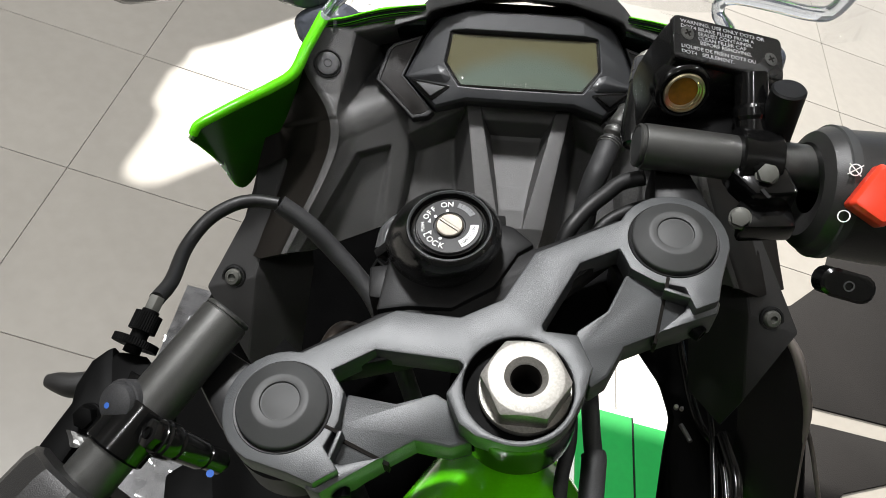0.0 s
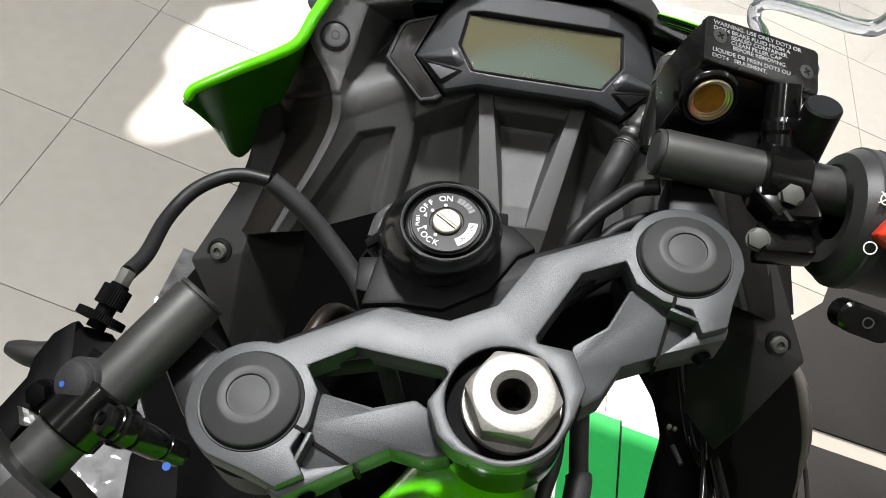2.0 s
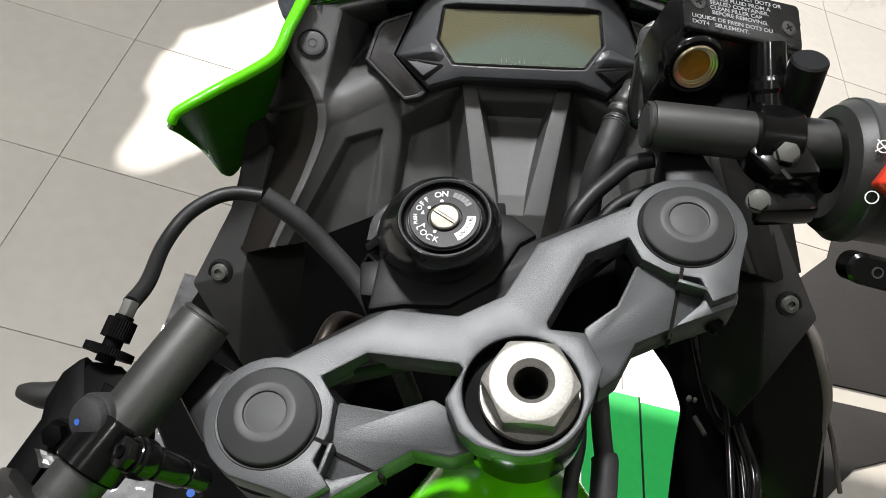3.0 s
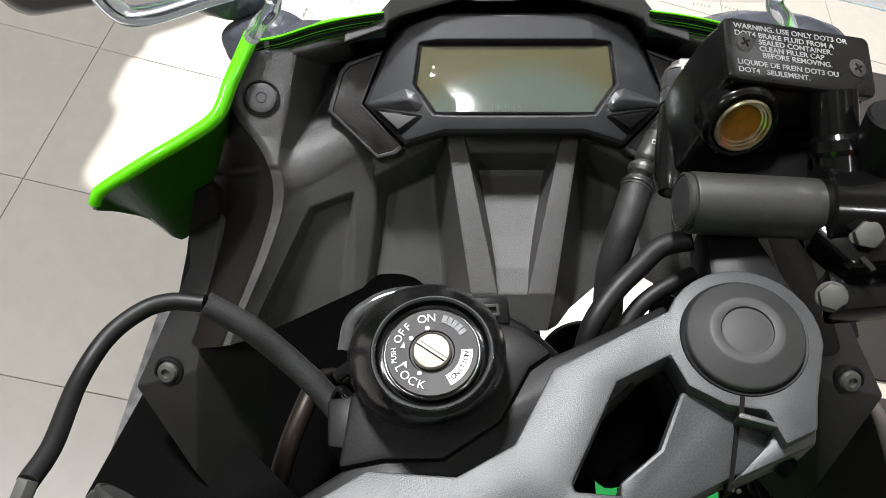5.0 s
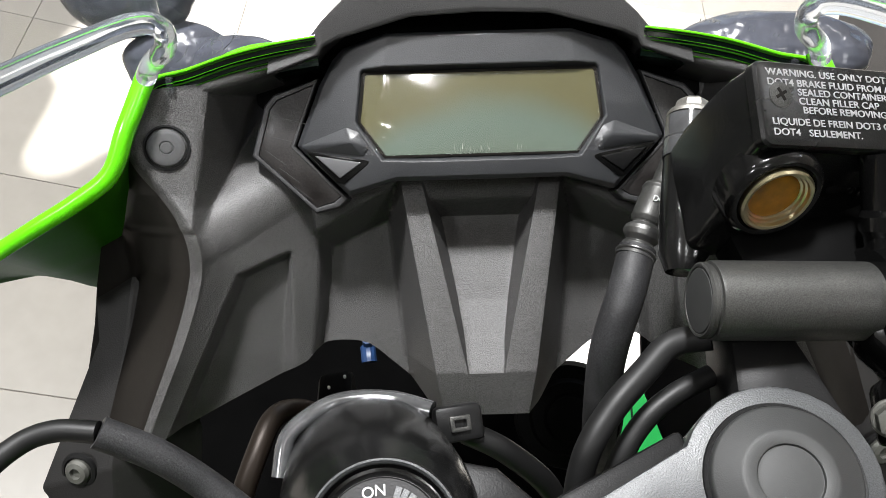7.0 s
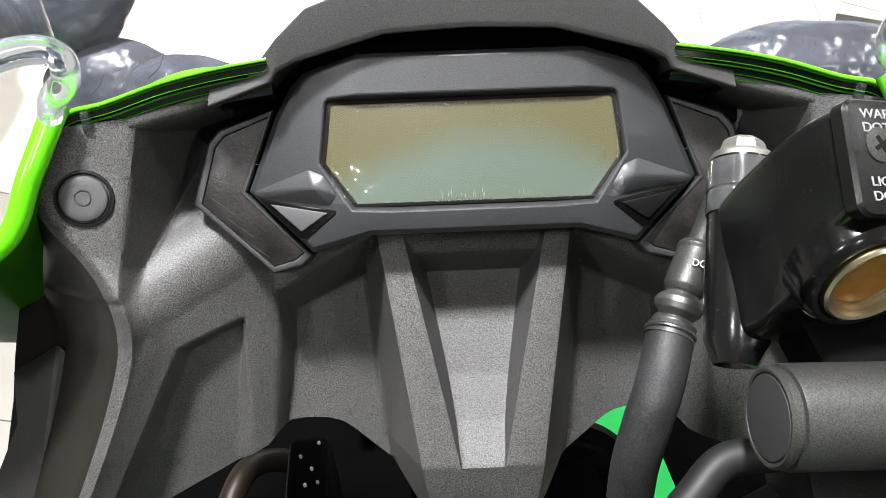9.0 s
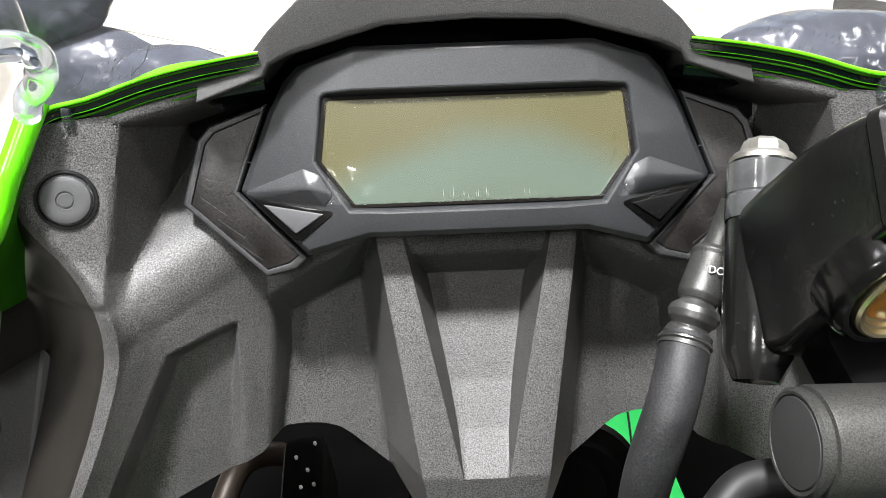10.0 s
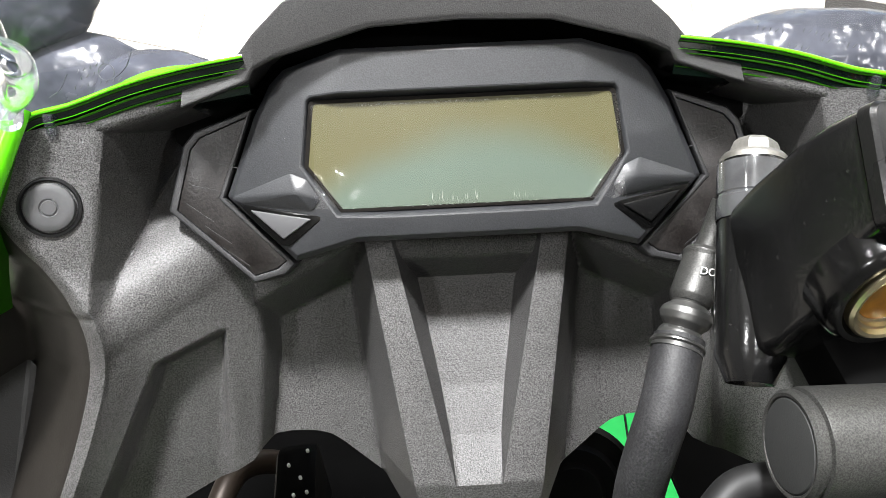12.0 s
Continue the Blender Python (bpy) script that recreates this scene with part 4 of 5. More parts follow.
for s in (1, -1):
    # slots drawn as dark strips on the surface, for the shade inside them
    slot = [(s * x, y) for x, y in [(86.6, 21.9), (87.8, 20.8), (82.4, 14.6), (81.2, 15.7)]]
    part("pinch_slot", scaled(slab(slot, (), -6, 0.12, 0)), BORE, top_clamp)
    slot = [(s * x, y) for x, y in [(82.2, 16), (83.4, 15), (68, -2.6), (66.8, -1.6)]]
    part("pinch_slot", scaled(slab(slot, (), -9, 0.2, 0, lambda x, y: -7.0 - 0.45 * max(0, 12 - y) + 0.10 * max(0, y - 20))), BORE, top_clamp)
    rib = [(s * x, y) for x, y in [(80, 15), (82, 16), (95, 2.5), (94, 1)]]
    part("lug_rib", scaled(slab(rib, (), -8, 0.5, 0.6, lambda x, y: -0.1 * max(0, 12 - y))), CAST, top_clamp)
    part("pinch_bolt", scaled(moved(lathe([(4, 0), (4, 4), (3.4, 4.6), (2.4, 4.6), (2.2, 3), (0, 3)], 24), toward((s * 90, -2, -18), (s * 0.3, -1, 0)))), DARK, top_clamp)
    m = Matrix.Translation((s * 100, 37, 0))
    part("fork_cap", scaled(moved(lathe([(20.3, -2), (20.3, 2.2), (20.0, 2.9), (19.4, 3.3), (13.2, 6.0), (12.6, 6.35), (12.0, 6.45), (9.3, 6.5), (8.9, 6.35), (8.6, 5.6), (8.2, 5.55), (7.6, 5.7), (0, 5.9)], 96), m)), RUBBER, motorcycle, "grey rubber fork cap", STEER, 40)
    part("cap_seat", scaled(moved(lathe([(20.2, 0.3), (21.6, 0.5), (22.2, -0.6), (20.2, -0.8)], 64, True), m)), SMOOTH_BLACK, top_clamp)
    part("fork_tube", scaled(moved(lathe([(20, -70 if s > 0 else -818), (20, -16), (0, -16)], 32), m)), DARK, motorcycle, "dark fork tube", STEER)

# stem nut
def nut_ring(r, z, hexed=0.0):
    """A ring of the nut; hexed carries it out to the flats and corners, lower at the corners."""
    out = []
    for i in range(96):
        t = 2 * math.pi * i / 96
        rr, zz = r, z
        if hexed:
            rr = min(17.4 / math.cos((t - 0.5) % (math.pi / 3) - math.pi / 6), 19.9)
            zz = z if hexed < 0 else z - 0.6 * (rr - 16.7)
        out.append((rr * math.cos(t), rr * math.sin(t), zz))
    return out


nut = rings([nut_ring(6.9, 3), nut_ring(6.9, 6.6), nut_ring(7.6, 7.6), nut_ring(8.6, 8.3), nut_ring(9.2, 9.2), nut_ring(9.6, 9.5), nut_ring(16.2, 9.3), nut_ring(16.8, 9.1), nut_ring(16.7, 9.0, 1), nut_ring(16.7, -4, -1)], False, 0, False)
collar = lathe([(16, -6), (21.0, -6), (21.0, -4.6), (20.4, -3.6), (16, -3.6)], 64, True)
stem_nut = part("stem_nut", scaled(nut), STEEL, motorcycle, "bright turned steel steering stem nut", STEER)
part("nut_collar", scaled(collar), STEEL, stem_nut)
part("nut_bore", scaled(lathe([(6.85, 7.0)] + [(6.8 - 0.5 * (i % 2), 6.6 - 0.8 * i) for i in range(26)] + [(0, -14)], 40)), BORE, stem_nut, "threaded bore")

# ignition switch
IGN = mm(Matrix.Translation((-0.5, 76.5, 0)))
barrel = lathe([(29, -46), (28.6, -20), (28, 0), (27.2, 8), (25.8, 14), (23.6, 19.5), (21.6, 23.2), (20.3, 24.8), (19.4, 25.2), (18.7, 24.8), (18.2, 23.4), (17.6, 21.5), (16.6, 21.2), (16.2, 23.4), (15.6, 23.8), (0, 23.8)], 80)
for v in barrel.verts:
    # the barrel is sheared forward to fit its outline in the camera's view
    v.co.y += 0.47 * max(0, 23 - v.co.z)
    v.co.x += 0.03 * max(0, 23 - v.co.z)
ign = part("ignition_switch", scaled(barrel), RESERVOIR, motorcycle, "gloss black ignition switch with white lettering", STEER @ IGN)
part("switch_face", scaled(lathe([(15.4, 23.0), (15.4, 24.3), (15.0, 24.6), (7.6, 24.6), (7.2, 24.2), (0, 24.2)], 64)), SMOOTH_BLACK, ign)
part("switch_ring", scaled(lathe([(18.6, 24.6), (19.3, 25.5), (19.9, 25.3), (19.6, 24.4)], 64, True)), CAST, ign)
lock = part("key_barrel", scaled(lathe([(6.6, 24), (6.6, 25.4), (6.1, 25.8), (5.8, 25.5), (0, 25.5)], 48)), KEY_STEEL, ign, "worn steel key barrel")
TW = radians(-28.5)
# slot drawn as two strips: dark for its shade, grey for light on it
part("key_slot", scaled(moved(slab([(-5.6, -0.9), (5.6, -0.9), (5.6, -0.45), (-5.6, -0.45)], (), 24.8, 25.65, 0), Matrix.Rotation(radians(-64), 4, "Z"))), BORE, lock)
part("key_slot", scaled(moved(slab([(-5.6, 0.55), (5.6, 0.55), (5.6, 0.85), (-5.6, 0.85)], (), 24.8, 25.64, 0), Matrix.Rotation(radians(-64), 4, "Z"))), BOLT, lock)


def on_face(angle, r, z=24.75, turn=0.0):
    a = radians(angle) + TW
    return mm(Matrix.Translation((r * math.cos(a), r * math.sin(a), z)) @ Matrix.Rotation(a - math.pi / 2 + radians(turn), 4, "Z"))


def curved(text, mid, step, r, size, turn=0.0):
    n = len(text)
    for i, ch in enumerate(text):
        sign = -1 if turn == 0 else 1
        writing(ch, size, WHITE, ign, on_face(mid + sign * (i - (n - 1) / 2) * step, r, turn=turn))


curved("ON", 99, 15, 11.9, 4.0)
curved("OFF", 145, 12.5, 12.0, 3.7)
curved("LOCK", 231, 15.5, 11.9, 4.0, 180)
writing("PUSH", 2.3, WHITE, ign, on_face(186, 12.4))
for a in (101, 145, 243):
    part("position_dot", scaled(moved(lathe([(0.75, 24.4), (0.75, 24.9), (0, 24.9)], 16), Matrix.Translation((8.4 * math.cos(radians(a) + TW), 8.4 * math.sin(radians(a) + TW), 0)))), WHITE, ign)
for a, sgn in ((172, 1), (202, -1)):
    tip = moved(slab([(-0.8, 0), (0.8, 0), (0, 2.2 * sgn)], (), 24.3, 24.9, 0), Matrix.Translation((9.6 * math.cos(radians(a) + TW), 9.6 * math.sin(radians(a) + TW), 0)) @ Matrix.Rotation(radians(a) + TW - math.pi, 4, "Z"))
    part("white_arrow", scaled(tip), WHITE, ign)
patch = arc(0, 0, 13.4, -60, 4, 8) + arc(0, 0, 9.6, 4, -60, 8)
part("white_patch", scaled(moved(slab(patch, (), 24.3, 24.9, 0), Matrix.Rotation(TW + radians(-2), 4, "Z"))), WHITE, ign, "white printed patch on the switch face")
word = "IGNITION"
for i, ch in enumerate(word):
    writing(ch, 2.3, BORE, ign, on_face(-57 + i * 7.6 - 2, 11.5, 24.95, 180))
for i in range(5):
    a = radians(34 + i * 9) + TW
    bar = moved(slab([(-0.8, -1.4), (0.8, -1.4), (0.8, 1.4), (-0.8, 1.4)], (), 24.3, 24.9, 0), Matrix.Translation((12 * math.cos(a), 12 * math.sin(a), 0)) @ Matrix.Rotation(a - math.pi / 2, 4, "Z"))
    part("moulded_mark", scaled(bar), CAST, ign)
bracket = [(-45, 67), (-31, 88), (-20, 95), (10, 97), (27, 90), (36, 82), (41, 67), (31, 66), (12, 54), (-12, 52), (-30, 62)]
part("switch_bracket", scaled(slab(bracket, (), -34, -5, 2.2)), SMOOTH_BLACK, motorcycle, "matt black ignition switch bracket", STEER)
mPlug = toward((36, 107.5, -40), (0.05, -0.35, 0.93)) @ Matrix.Rotation(radians(-30), 4, "Z")
plug = part("wire_plug", scaled(moved(slab([(-8, -6), (8, -6), (8, 6), (-8, 6)], (), -12, 6, 1.6), mPlug)), SMOOTH_BLACK, motorcycle, "black plastic wire plug with a clip", STEER)
part("clip", scaled(moved(slab([(-3.5, -2.6), (3.5, -2.6), (3.5, 2.6), (-3.5, 2.6)], [[(-2, -1.2), (2, -1.2), (2, 1.2), (-2, 1.2)]], 5, 7.4, 0.4), mPlug)), SATIN_STEEL, plug)
part("wire_sleeve", scaled(tube([(-24, 124, -44), (-16, 133.5, -41), (-6, 136, -40), (4, 135.5, -40), (14, 131, -40), (23, 124.5, -40), (31, 115, -38)], 3.2, 8, 14)), SMOKE, motorcycle, "grey wire sleeve round the ignition switch", STEER)
part("wire_sleeve", scaled(tube([(37, 104, -42), (46, 92, -48), (54, 76, -64), (54, 62, -96)], 4.2, 8, 14)), CABLE, motorcycle, "grey wire sleeve behind the ignition switch", STEER)
part("plug_body", scaled(join(moved(slab([(-2.6, -8), (2.6, -8), (2.6, 8), (-2.6, 8)], (), -14, 3, 1.4), toward((-24.5, 100, -9), (-0.5, -0.1, 0.86)) @ Matrix.Rotation(radians(-14), 4, "Z")),
                              moved(slab([(-4, -3), (4, -3), (4, 3), (-4, 3)], [[(-2.4, -1.6), (2.4, -1.6), (2.4, 1.6), (-2.4, 1.6)]], -3, 2, 0.5), toward((-33, 91, -10), (-0.6, -0.2, 0.8))))), RESERVOIR, plug)
part("bracket_lug", scaled(slab([(-45, 76), (-38, 92), (-27, 88), (-27, 72), (-34, 68)], (), -30, -6, 1.4)), SMOOTH_BLACK, plug)

# handlebar ends
BASE = {1: Vector((108.3, 89, 12)), -1: Vector((-106.5, 84.6, 13))}
AXIS = {s: Vector((s * 0.862, -0.475, -0.150)).normalized() for s in (1, -1)}
bars = {}
for s in (1, -1):
    m = toward(BASE[s], AXIS[s])
    bars[s] = part("handlebar", scaled(moved(lathe([(0, 1.2), (9.4, 1.2), (9.8, 0.6), (10.4, 0.5), (11.1, 1.2), (11.1, 2.4), (10.6, 2.7), (10.6, 3.3), (11.4, 3.6), (11.6, 4.4), (11.6, 150), (0, 150)], 64), m)), SATIN_STEEL, motorcycle, "satin dark grey handlebar tube end", STEER)
    part("end_cap", scaled(moved(lathe([(0, 0.2), (6, 0.3), (9.2, 0.6), (9.9, 1.4)], 48), m)), RUBBER, bars[s])
    # clip-on bracket that carries the bar on the fork
    part("bar_bracket", scaled(join(moved(lathe([(20.5, -42), (27, -42), (27, -19), (20.5, -19)], 40, True), Matrix.Translation((s * 100, 37, 0))),
                                    slab([(s * x, y) for x, y in [(104, 60), (122, 88), (134, 82), (128, 40), (112, 40)]], (), -34, -2, 2.5))), SMOOTH_BLACK, bars[s], "black handlebar bracket")

# brake side: clamp, reservoir, hose
mR = toward(BASE[1], AXIS[1])
perch = part("brake_perch", scaled(moved(lathe([(11.6, 51), (15.4, 51), (16.4, 52), (16.4, 71), (15.4, 72), (11.6, 72)], 48, True), mR)), GLOSS, motorcycle, "gloss black brake lever perch clamp", STEER)
up = Vector((0.35, 0.75, 0.55)).normalized()
mid = BASE[1] + AXIS[1] * 61.5
part("perch_post", scaled(moved(lathe([(8.4, 0), (8.4, 20), (9.4, 22), (9.4, 26), (8.4, 28), (8.4, 44), (0, 44)], 32), toward(mid, up))), GLOSS, perch)
part("perch_ear", scaled(join(slab([(146, 38), (166, 29), (171, 48), (166, 62), (152, 66), (144, 55)], (), -8, 9, 3.0), slab([(134, 30), (160, 18), (166, 32), (145, 46)], (), -16, -2, 3.0))), GLOSS, perch)
part("perch_bolt", scaled(moved(hexbolt(8.8, 5.5, 5.8), toward((157, 45, 9.5), (-0.35, -0.35, 0.87)))), BOLT, perch, "plated hexagon bolt")
part("perch_bolt", scaled(moved(hexbolt(8.6, 5, 5.6), toward((138, 35, -3), (-0.4, -0.3, 0.87)))), BOLT, perch, "plated hexagon bolt")
part("perch_mark", scaled(moved(slab([(-3, -1), (3, -1), (3, 1), (-3, 1)], (), 0, 0.4, 0), toward((150, 36, 8.9), (0, 0, 1)))), SMOOTH_BLACK, perch)

part("cylinder_body", scaled(slab([(128, 84), (134, 108), (160, 110), (178, 90), (168, 66)], (), -12, 6, 3.0)), DARK, perch)

RES = Matrix.Translation((171.7, 107, 36.1)) @ Matrix(((0.870, 0.453, 0.192), (-0.351, 0.846, -0.402), (-0.345, 0.282, 0.895))).to_4x4()
RESM = STEER @ mm(RES)


def rounded(hx, hy, r, z, cx=0.0, cy=0.0, n=4):
    pts = []
    for qx, qy, a0 in ((1, 1, 0), (-1, 1, 90), (-1, -1, 180), (1, -1, 270)):
        pts += [(cx + qx * (hx - r) + r * math.cos(radians(a0 + 90 * i / n)), cy + qy * (hy - r) + r * math.sin(radians(a0 + 90 * i / n)), z) for i in range(n + 1)]
    return pts


res = part("brake_reservoir", scaled(rings([rounded(27, 15, 5, -50, 3, -14), rounded(30.5, 18.5, 4, -46, 1, -15.5), rounded(31.5, 19, 3.5, -36, 0, -13.5), rounded(31.5, 18, 3, -22, 0, -8), rounded(31.5, 13.5, 2.6, -12, 0, -1.8), rounded(31.5, 12, 2.6, -5.2), rounded(31.0, 11.6, 2.6, -4.8)], True)), RESERVOIR, motorcycle, "gloss black brake fluid reservoir", RESM)
cap = part("reservoir_cap", scaled(rings([rounded(31.6, 11.8, 2.8, -4.6), rounded(32.4, 12.5, 3.0, -4.2), rounded(32.4, 12.5, 3.0, -1.2), rounded(31.7, 11.9, 2.7, -0.3), rounded(30.6, 10.8, 2.4, 0)], True)), CAP, res, "gloss black reservoir cap with embossed warning text")
for x, y in ((-25, 2.4), (24.5, -1.5)):
    head = part("cap_screw", scaled(moved(lathe([(3.9, -0.6), (3.7, 0.3), (2.8, 0.5), (0, 0.6)], 32), Matrix.Translation((x, y, 0)))), SATIN_STEEL, res, "cross head screw")
    # the cross is a dark strip pair on the head, for the slot's shade
    part("cross_slot", scaled(moved(join(slab([(-2, -0.45), (2, -0.45), (2, 0.45), (-2, 0.45)], (), 0.2, 0.72, 0), slab([(-0.45, -2), (0.45, -2), (0.45, 2), (-0.45, 2)], (), 0.2, 0.70, 0)), Matrix.Translation((x, y, 0)) @ Matrix.Rotation(0.5, 4, "Z"))), BORE, head)
LINES = [("WARNING. USE ONLY DOT3 OR", -29, 8.9), ("DOT4 BRAKE FLUID FROM A", -29, 6.0), ("SEALED CONTAINER.", -19, 3.4), ("CLEAN FILLER CAP", -19, 0.8), ("BEFORE REMOVING.", -18, -1.8), ("LIQUIDE DE FREIN DOT3 OU", -29, -5.4), ("DOT4   SEULEMENT.", -29, -8.4)]
for text, x, y in LINES:
    writing(text, 3.05, PRINT, cap, mm(Matrix.Translation((x, y, 0.05))) @ Matrix.Diagonal((1.12, 0.92, 1, 1)), align="LEFT", thin=0.004)
mS = toward((-20.0, -23.8, -12.5), (-0.08, -0.80, 0.60)) @ Matrix.Scale(1.18, 4)
sight = part("sight_glass", scaled(moved(lathe([(13.0, -7), (12.6, -1.6), (12.0, -0.4), (11.0, 0.4), (10.0, 0.3), (9.3, -0.4), (9.2, -3)], 64), mS)), GLOSS, res, "fluid sight glass")
part("sight_rim", scaled(moved(lathe([(9.2, -0.6), (9.15, 0.9), (8.6, 1.4), (7.9, 1.2), (7.7, 0.2), (7.2, 0.0), (7.0, -0.8), (6.5, -1.0), (6.3, -2)], 64), mS)), BRASS, sight, "pale brass rim")
part("fluid_window", scaled(moved(lathe([(7.0, -1.2), (0, -0.9)], 48), mS)), AMBER, sight, "amber brake fluid window")
writing("LOWER", 3.6, GLOSS, res, mm(toward((5, -20.5, -13), (0, -0.80, 0.60)) @ Matrix.Rotation(math.pi, 4, "Z")), depth=0.4)
part("switch_knob", scaled(moved(lathe([(0, 16), (7.6, 16), (8.6, 15), (8.8, -30), (0, -30)], 32), toward((179, 68, 20), (0.10, 0.15, 1)))), SMOOTH_BLACK, perch, "matt black mirror boss plug")

# banjo fitting and brake hose
mB = toward((153.6, 144.6, 1.0), (0.62, 0.76, 0.20)) @ Matrix.Diagonal((0.79, 0.79, 1, 1))
banjo = part("banjo_fitting", scaled(moved(lathe([(0, -52), (7, -54), (10.2, -48), (10.8, -36), (10.6, -14), (10.3, -13.4), (10.7, -12.6), (10.5, -3), (10.6, -2.4), (10.4, 0), (0, 0)], 48), mB)), RESERVOIR, motorcycle, "black banjo fitting in a clear sleeve", STEER)
part("clear_sleeve", scaled(moved(lathe([(10.9, -15), (11.1, -14.6), (11.1, -9.6), (10.8, -9.2), (10.8, -8.8), (11.1, -8.4), (11.0, -0.8), (10.6, -0.6)], 48), mB)), SMOKE, banjo, "clear plastic sleeve over black")
part("banjo_bolt", scaled(moved(join(lathe([(10.4, -0.4), (10.4, 1.2), (9.4, 2.2), (8, 2.4), (0, 2.4)], 48), moved(lathe([(7.8, 2.0), (7.7, 4.0), (7.0, 5.4), (5.4, 6.5), (3.0, 7.0), (0, 7.1)], 8), Matrix.Rotation(0.3, 4, 'Z'))), mB)), STEEL, banjo, "bright steel banjo bolt")
HOSE_PATH = [(121, 124, -28), (108.3, 112.9, -30), (100.2, 106.7, -35), (93, 100, -47), (87, 91, -66), (83.8, 83.6, -95), (80, 76, -140)]
hose = part("brake_hose", scaled(tube(HOSE_PATH, 6.7, 10, 24)), HOSE, motorcycle, "black rubber brake hose with crimped end", STEER)
CRIMP = [(0, 5.6), (0.04, 6.2), (0.08, 5.7), (0.38, 5.9), (0.43, 5.2), (0.46, 4.6), (0.49, 5.4), (0.54, 6.6), (0.60, 7.0), (0.66, 6.5), (0.70, 5.4), (0.72, 5.0), (0.75, 5.7), (0.86, 6.7), (0.90, 7.3), (0.93, 7.3), (0.95, 6.7), (1, 7.0)]
def crimp(t):
    return float(np.interp(t, [p for p, _ in CRIMP], [r for _, r in CRIMP]))


part("hose_crimp", scaled(tube([(128.5, 129.7, -25.6), (125, 127, -26.6), (121, 124, -28), (118, 121.6, -28.4)], 1, 26, 28, lambda t: crimp(0.44 + 0.56 * t))), CHROME, hose, "dark crimped metal collar")
part("hose_sleeve", scaled(join(tube([(141, 138.2, -24.8), (137, 135.5, -25), (132, 132.2, -25), (128.3, 129.5, -25.6)], 1, 16, 28, lambda t: crimp(0.44 * t)), tube([(152, 145.5, -18), (147, 142, -22), (140, 137.5, -25)], 3.8, 8, 20))), SATIN_STEEL, hose, "black metal sleeve with white print")
writing("DOT", 2.8, WHITE, hose, mm(toward((135.6, 131.9, -18.4), (-0.25, -0.35, 0.9)) @ Matrix.Rotation(radians(-10), 4, "Z")))
part("throttle_cable", scaled(tube([(114, 82, -10), (104, 87, -14), (92, 84.5, -15), (76, 80, -17), (62, 73, -22), (52, 62, -40), (46, 50, -80)], 4.3, 10, 18)), CABLE, motorcycle, "black throttle cable", STEER)
part("throttle_cable", scaled(tube([(112, 74, -24), (98, 75, -24), (84, 73, -26), (70, 66, -34), (60, 56, -60)], 3.5, 10, 18)), CABLE, motorcycle, "black throttle cable", STEER)

# added dark slab that keeps the clamp's opening black from the camera
part("clamp_gap_filler", scaled(slab([(36, 44), (40, 25), (52, 21), (72, 30), (88, 46), (92, 60), (74, 66), (55, 60)], (), -56, -46, 3.0)), DARK, motorcycle, "added dark filler that hides the floor under the clamp's opening", STEER)
part("wiring_sleeve", scaled(tube([(50, 22, -58), (43, 6.7, -60), (33.4, -12.3, -61), (27.5, -25, -62)], 4.6, 8, 18)), HOSE, motorcycle, "black wiring sleeve beside the fuel tank", STEER)
part("wiring_boot", scaled(tube([(28.2, -23.5, -62), (26.6, -26.7, -62), (16, -42, -63), (5, -58, -66)], 6.2, 8, 18)), HOSE, motorcycle, "thicker black wiring boot", STEER)
part("wiring_sleeve", scaled(tube([(36, 14, -60), (22.6, -10.4, -64), (10, -25, -66), (0, -40, -68)], 3.6, 8, 16)), HOSE, motorcycle, "black wiring sleeve beside the fuel tank", STEER)

# throttle housing and switches
mH = toward(BASE[1] + AXIS[1] * 86 + Vector((-4, -9, -6)), AXIS[1])
sw = part("throttle_housing", scaled(moved(lathe([(12, 4), (24, 0), (30, 3), (33, 8), (33.6, 10), (32.4, 11), (32.6, 15), (34, 40), (34, 70), (0, 70)], 64), mH)), HOUSING, motorcycle, "matt black throttle and switch housing", STEER)
part("housing_band", scaled(moved(lathe([(33.0, 8.6), (34.2, 9.4), (34.2, 14), (33.2, 14.6)], 64, True), mH)), RUBBER, sw)
mK = toward((185.5, 5.0, 23), (-0.32, -0.42, 0.85))
kill = part("kill_switch", scaled(moved(rings([rounded(9.5, 12, 2, -6), rounded(9.5, 12, 2, 3), rounded(8, 10.5, 2, 6)], True, 0.6), mK @ Matrix.Rotation(radians(-28), 4, "Z"))), RED, sw, "red engine stop switch")
for ctr, broken in (((183.8, 21.0, 25.4), True), ((167.7, 5.4, 17.5), False)):
    mI = toward(ctr, (-0.38, -0.45, 0.81))
    icon = lathe([(2.9, 0), (2.9, 0.35), (2.35, 0.35), (2.35, 0)], 32, True)
    if broken:
        icon = join(icon, moved(slab([(-4, -0.25), (4, -0.25), (4, 0.25), (-4, 0.25)], (), 0, 0.45, 0), Matrix.Rotation(0.7, 4, "Z")), moved(slab([(-4, -0.25), (4, -0.25), (4, 0.25), (-4, 0.25)], (), 0, 0.45, 0), Matrix.Rotation(-0.7, 4, "Z")))
    part("switch_icon", scaled(moved(icon, mI)), WHITE, sw, "white printed engine stop symbol")
mT = toward((164, -16, -10), (-0.30, -0.55, 0.78))
starter = part("starter_button", scaled(moved(rings([rounded(13, 7, 6.5, -10), rounded(13, 7, 6.5, 2), rounded(11.5, 5.6, 5.4, 3.2)], True), mT @ Matrix.Rotation(radians(-14), 4, "Z"))), GLOSS, sw, "gloss black starter button")
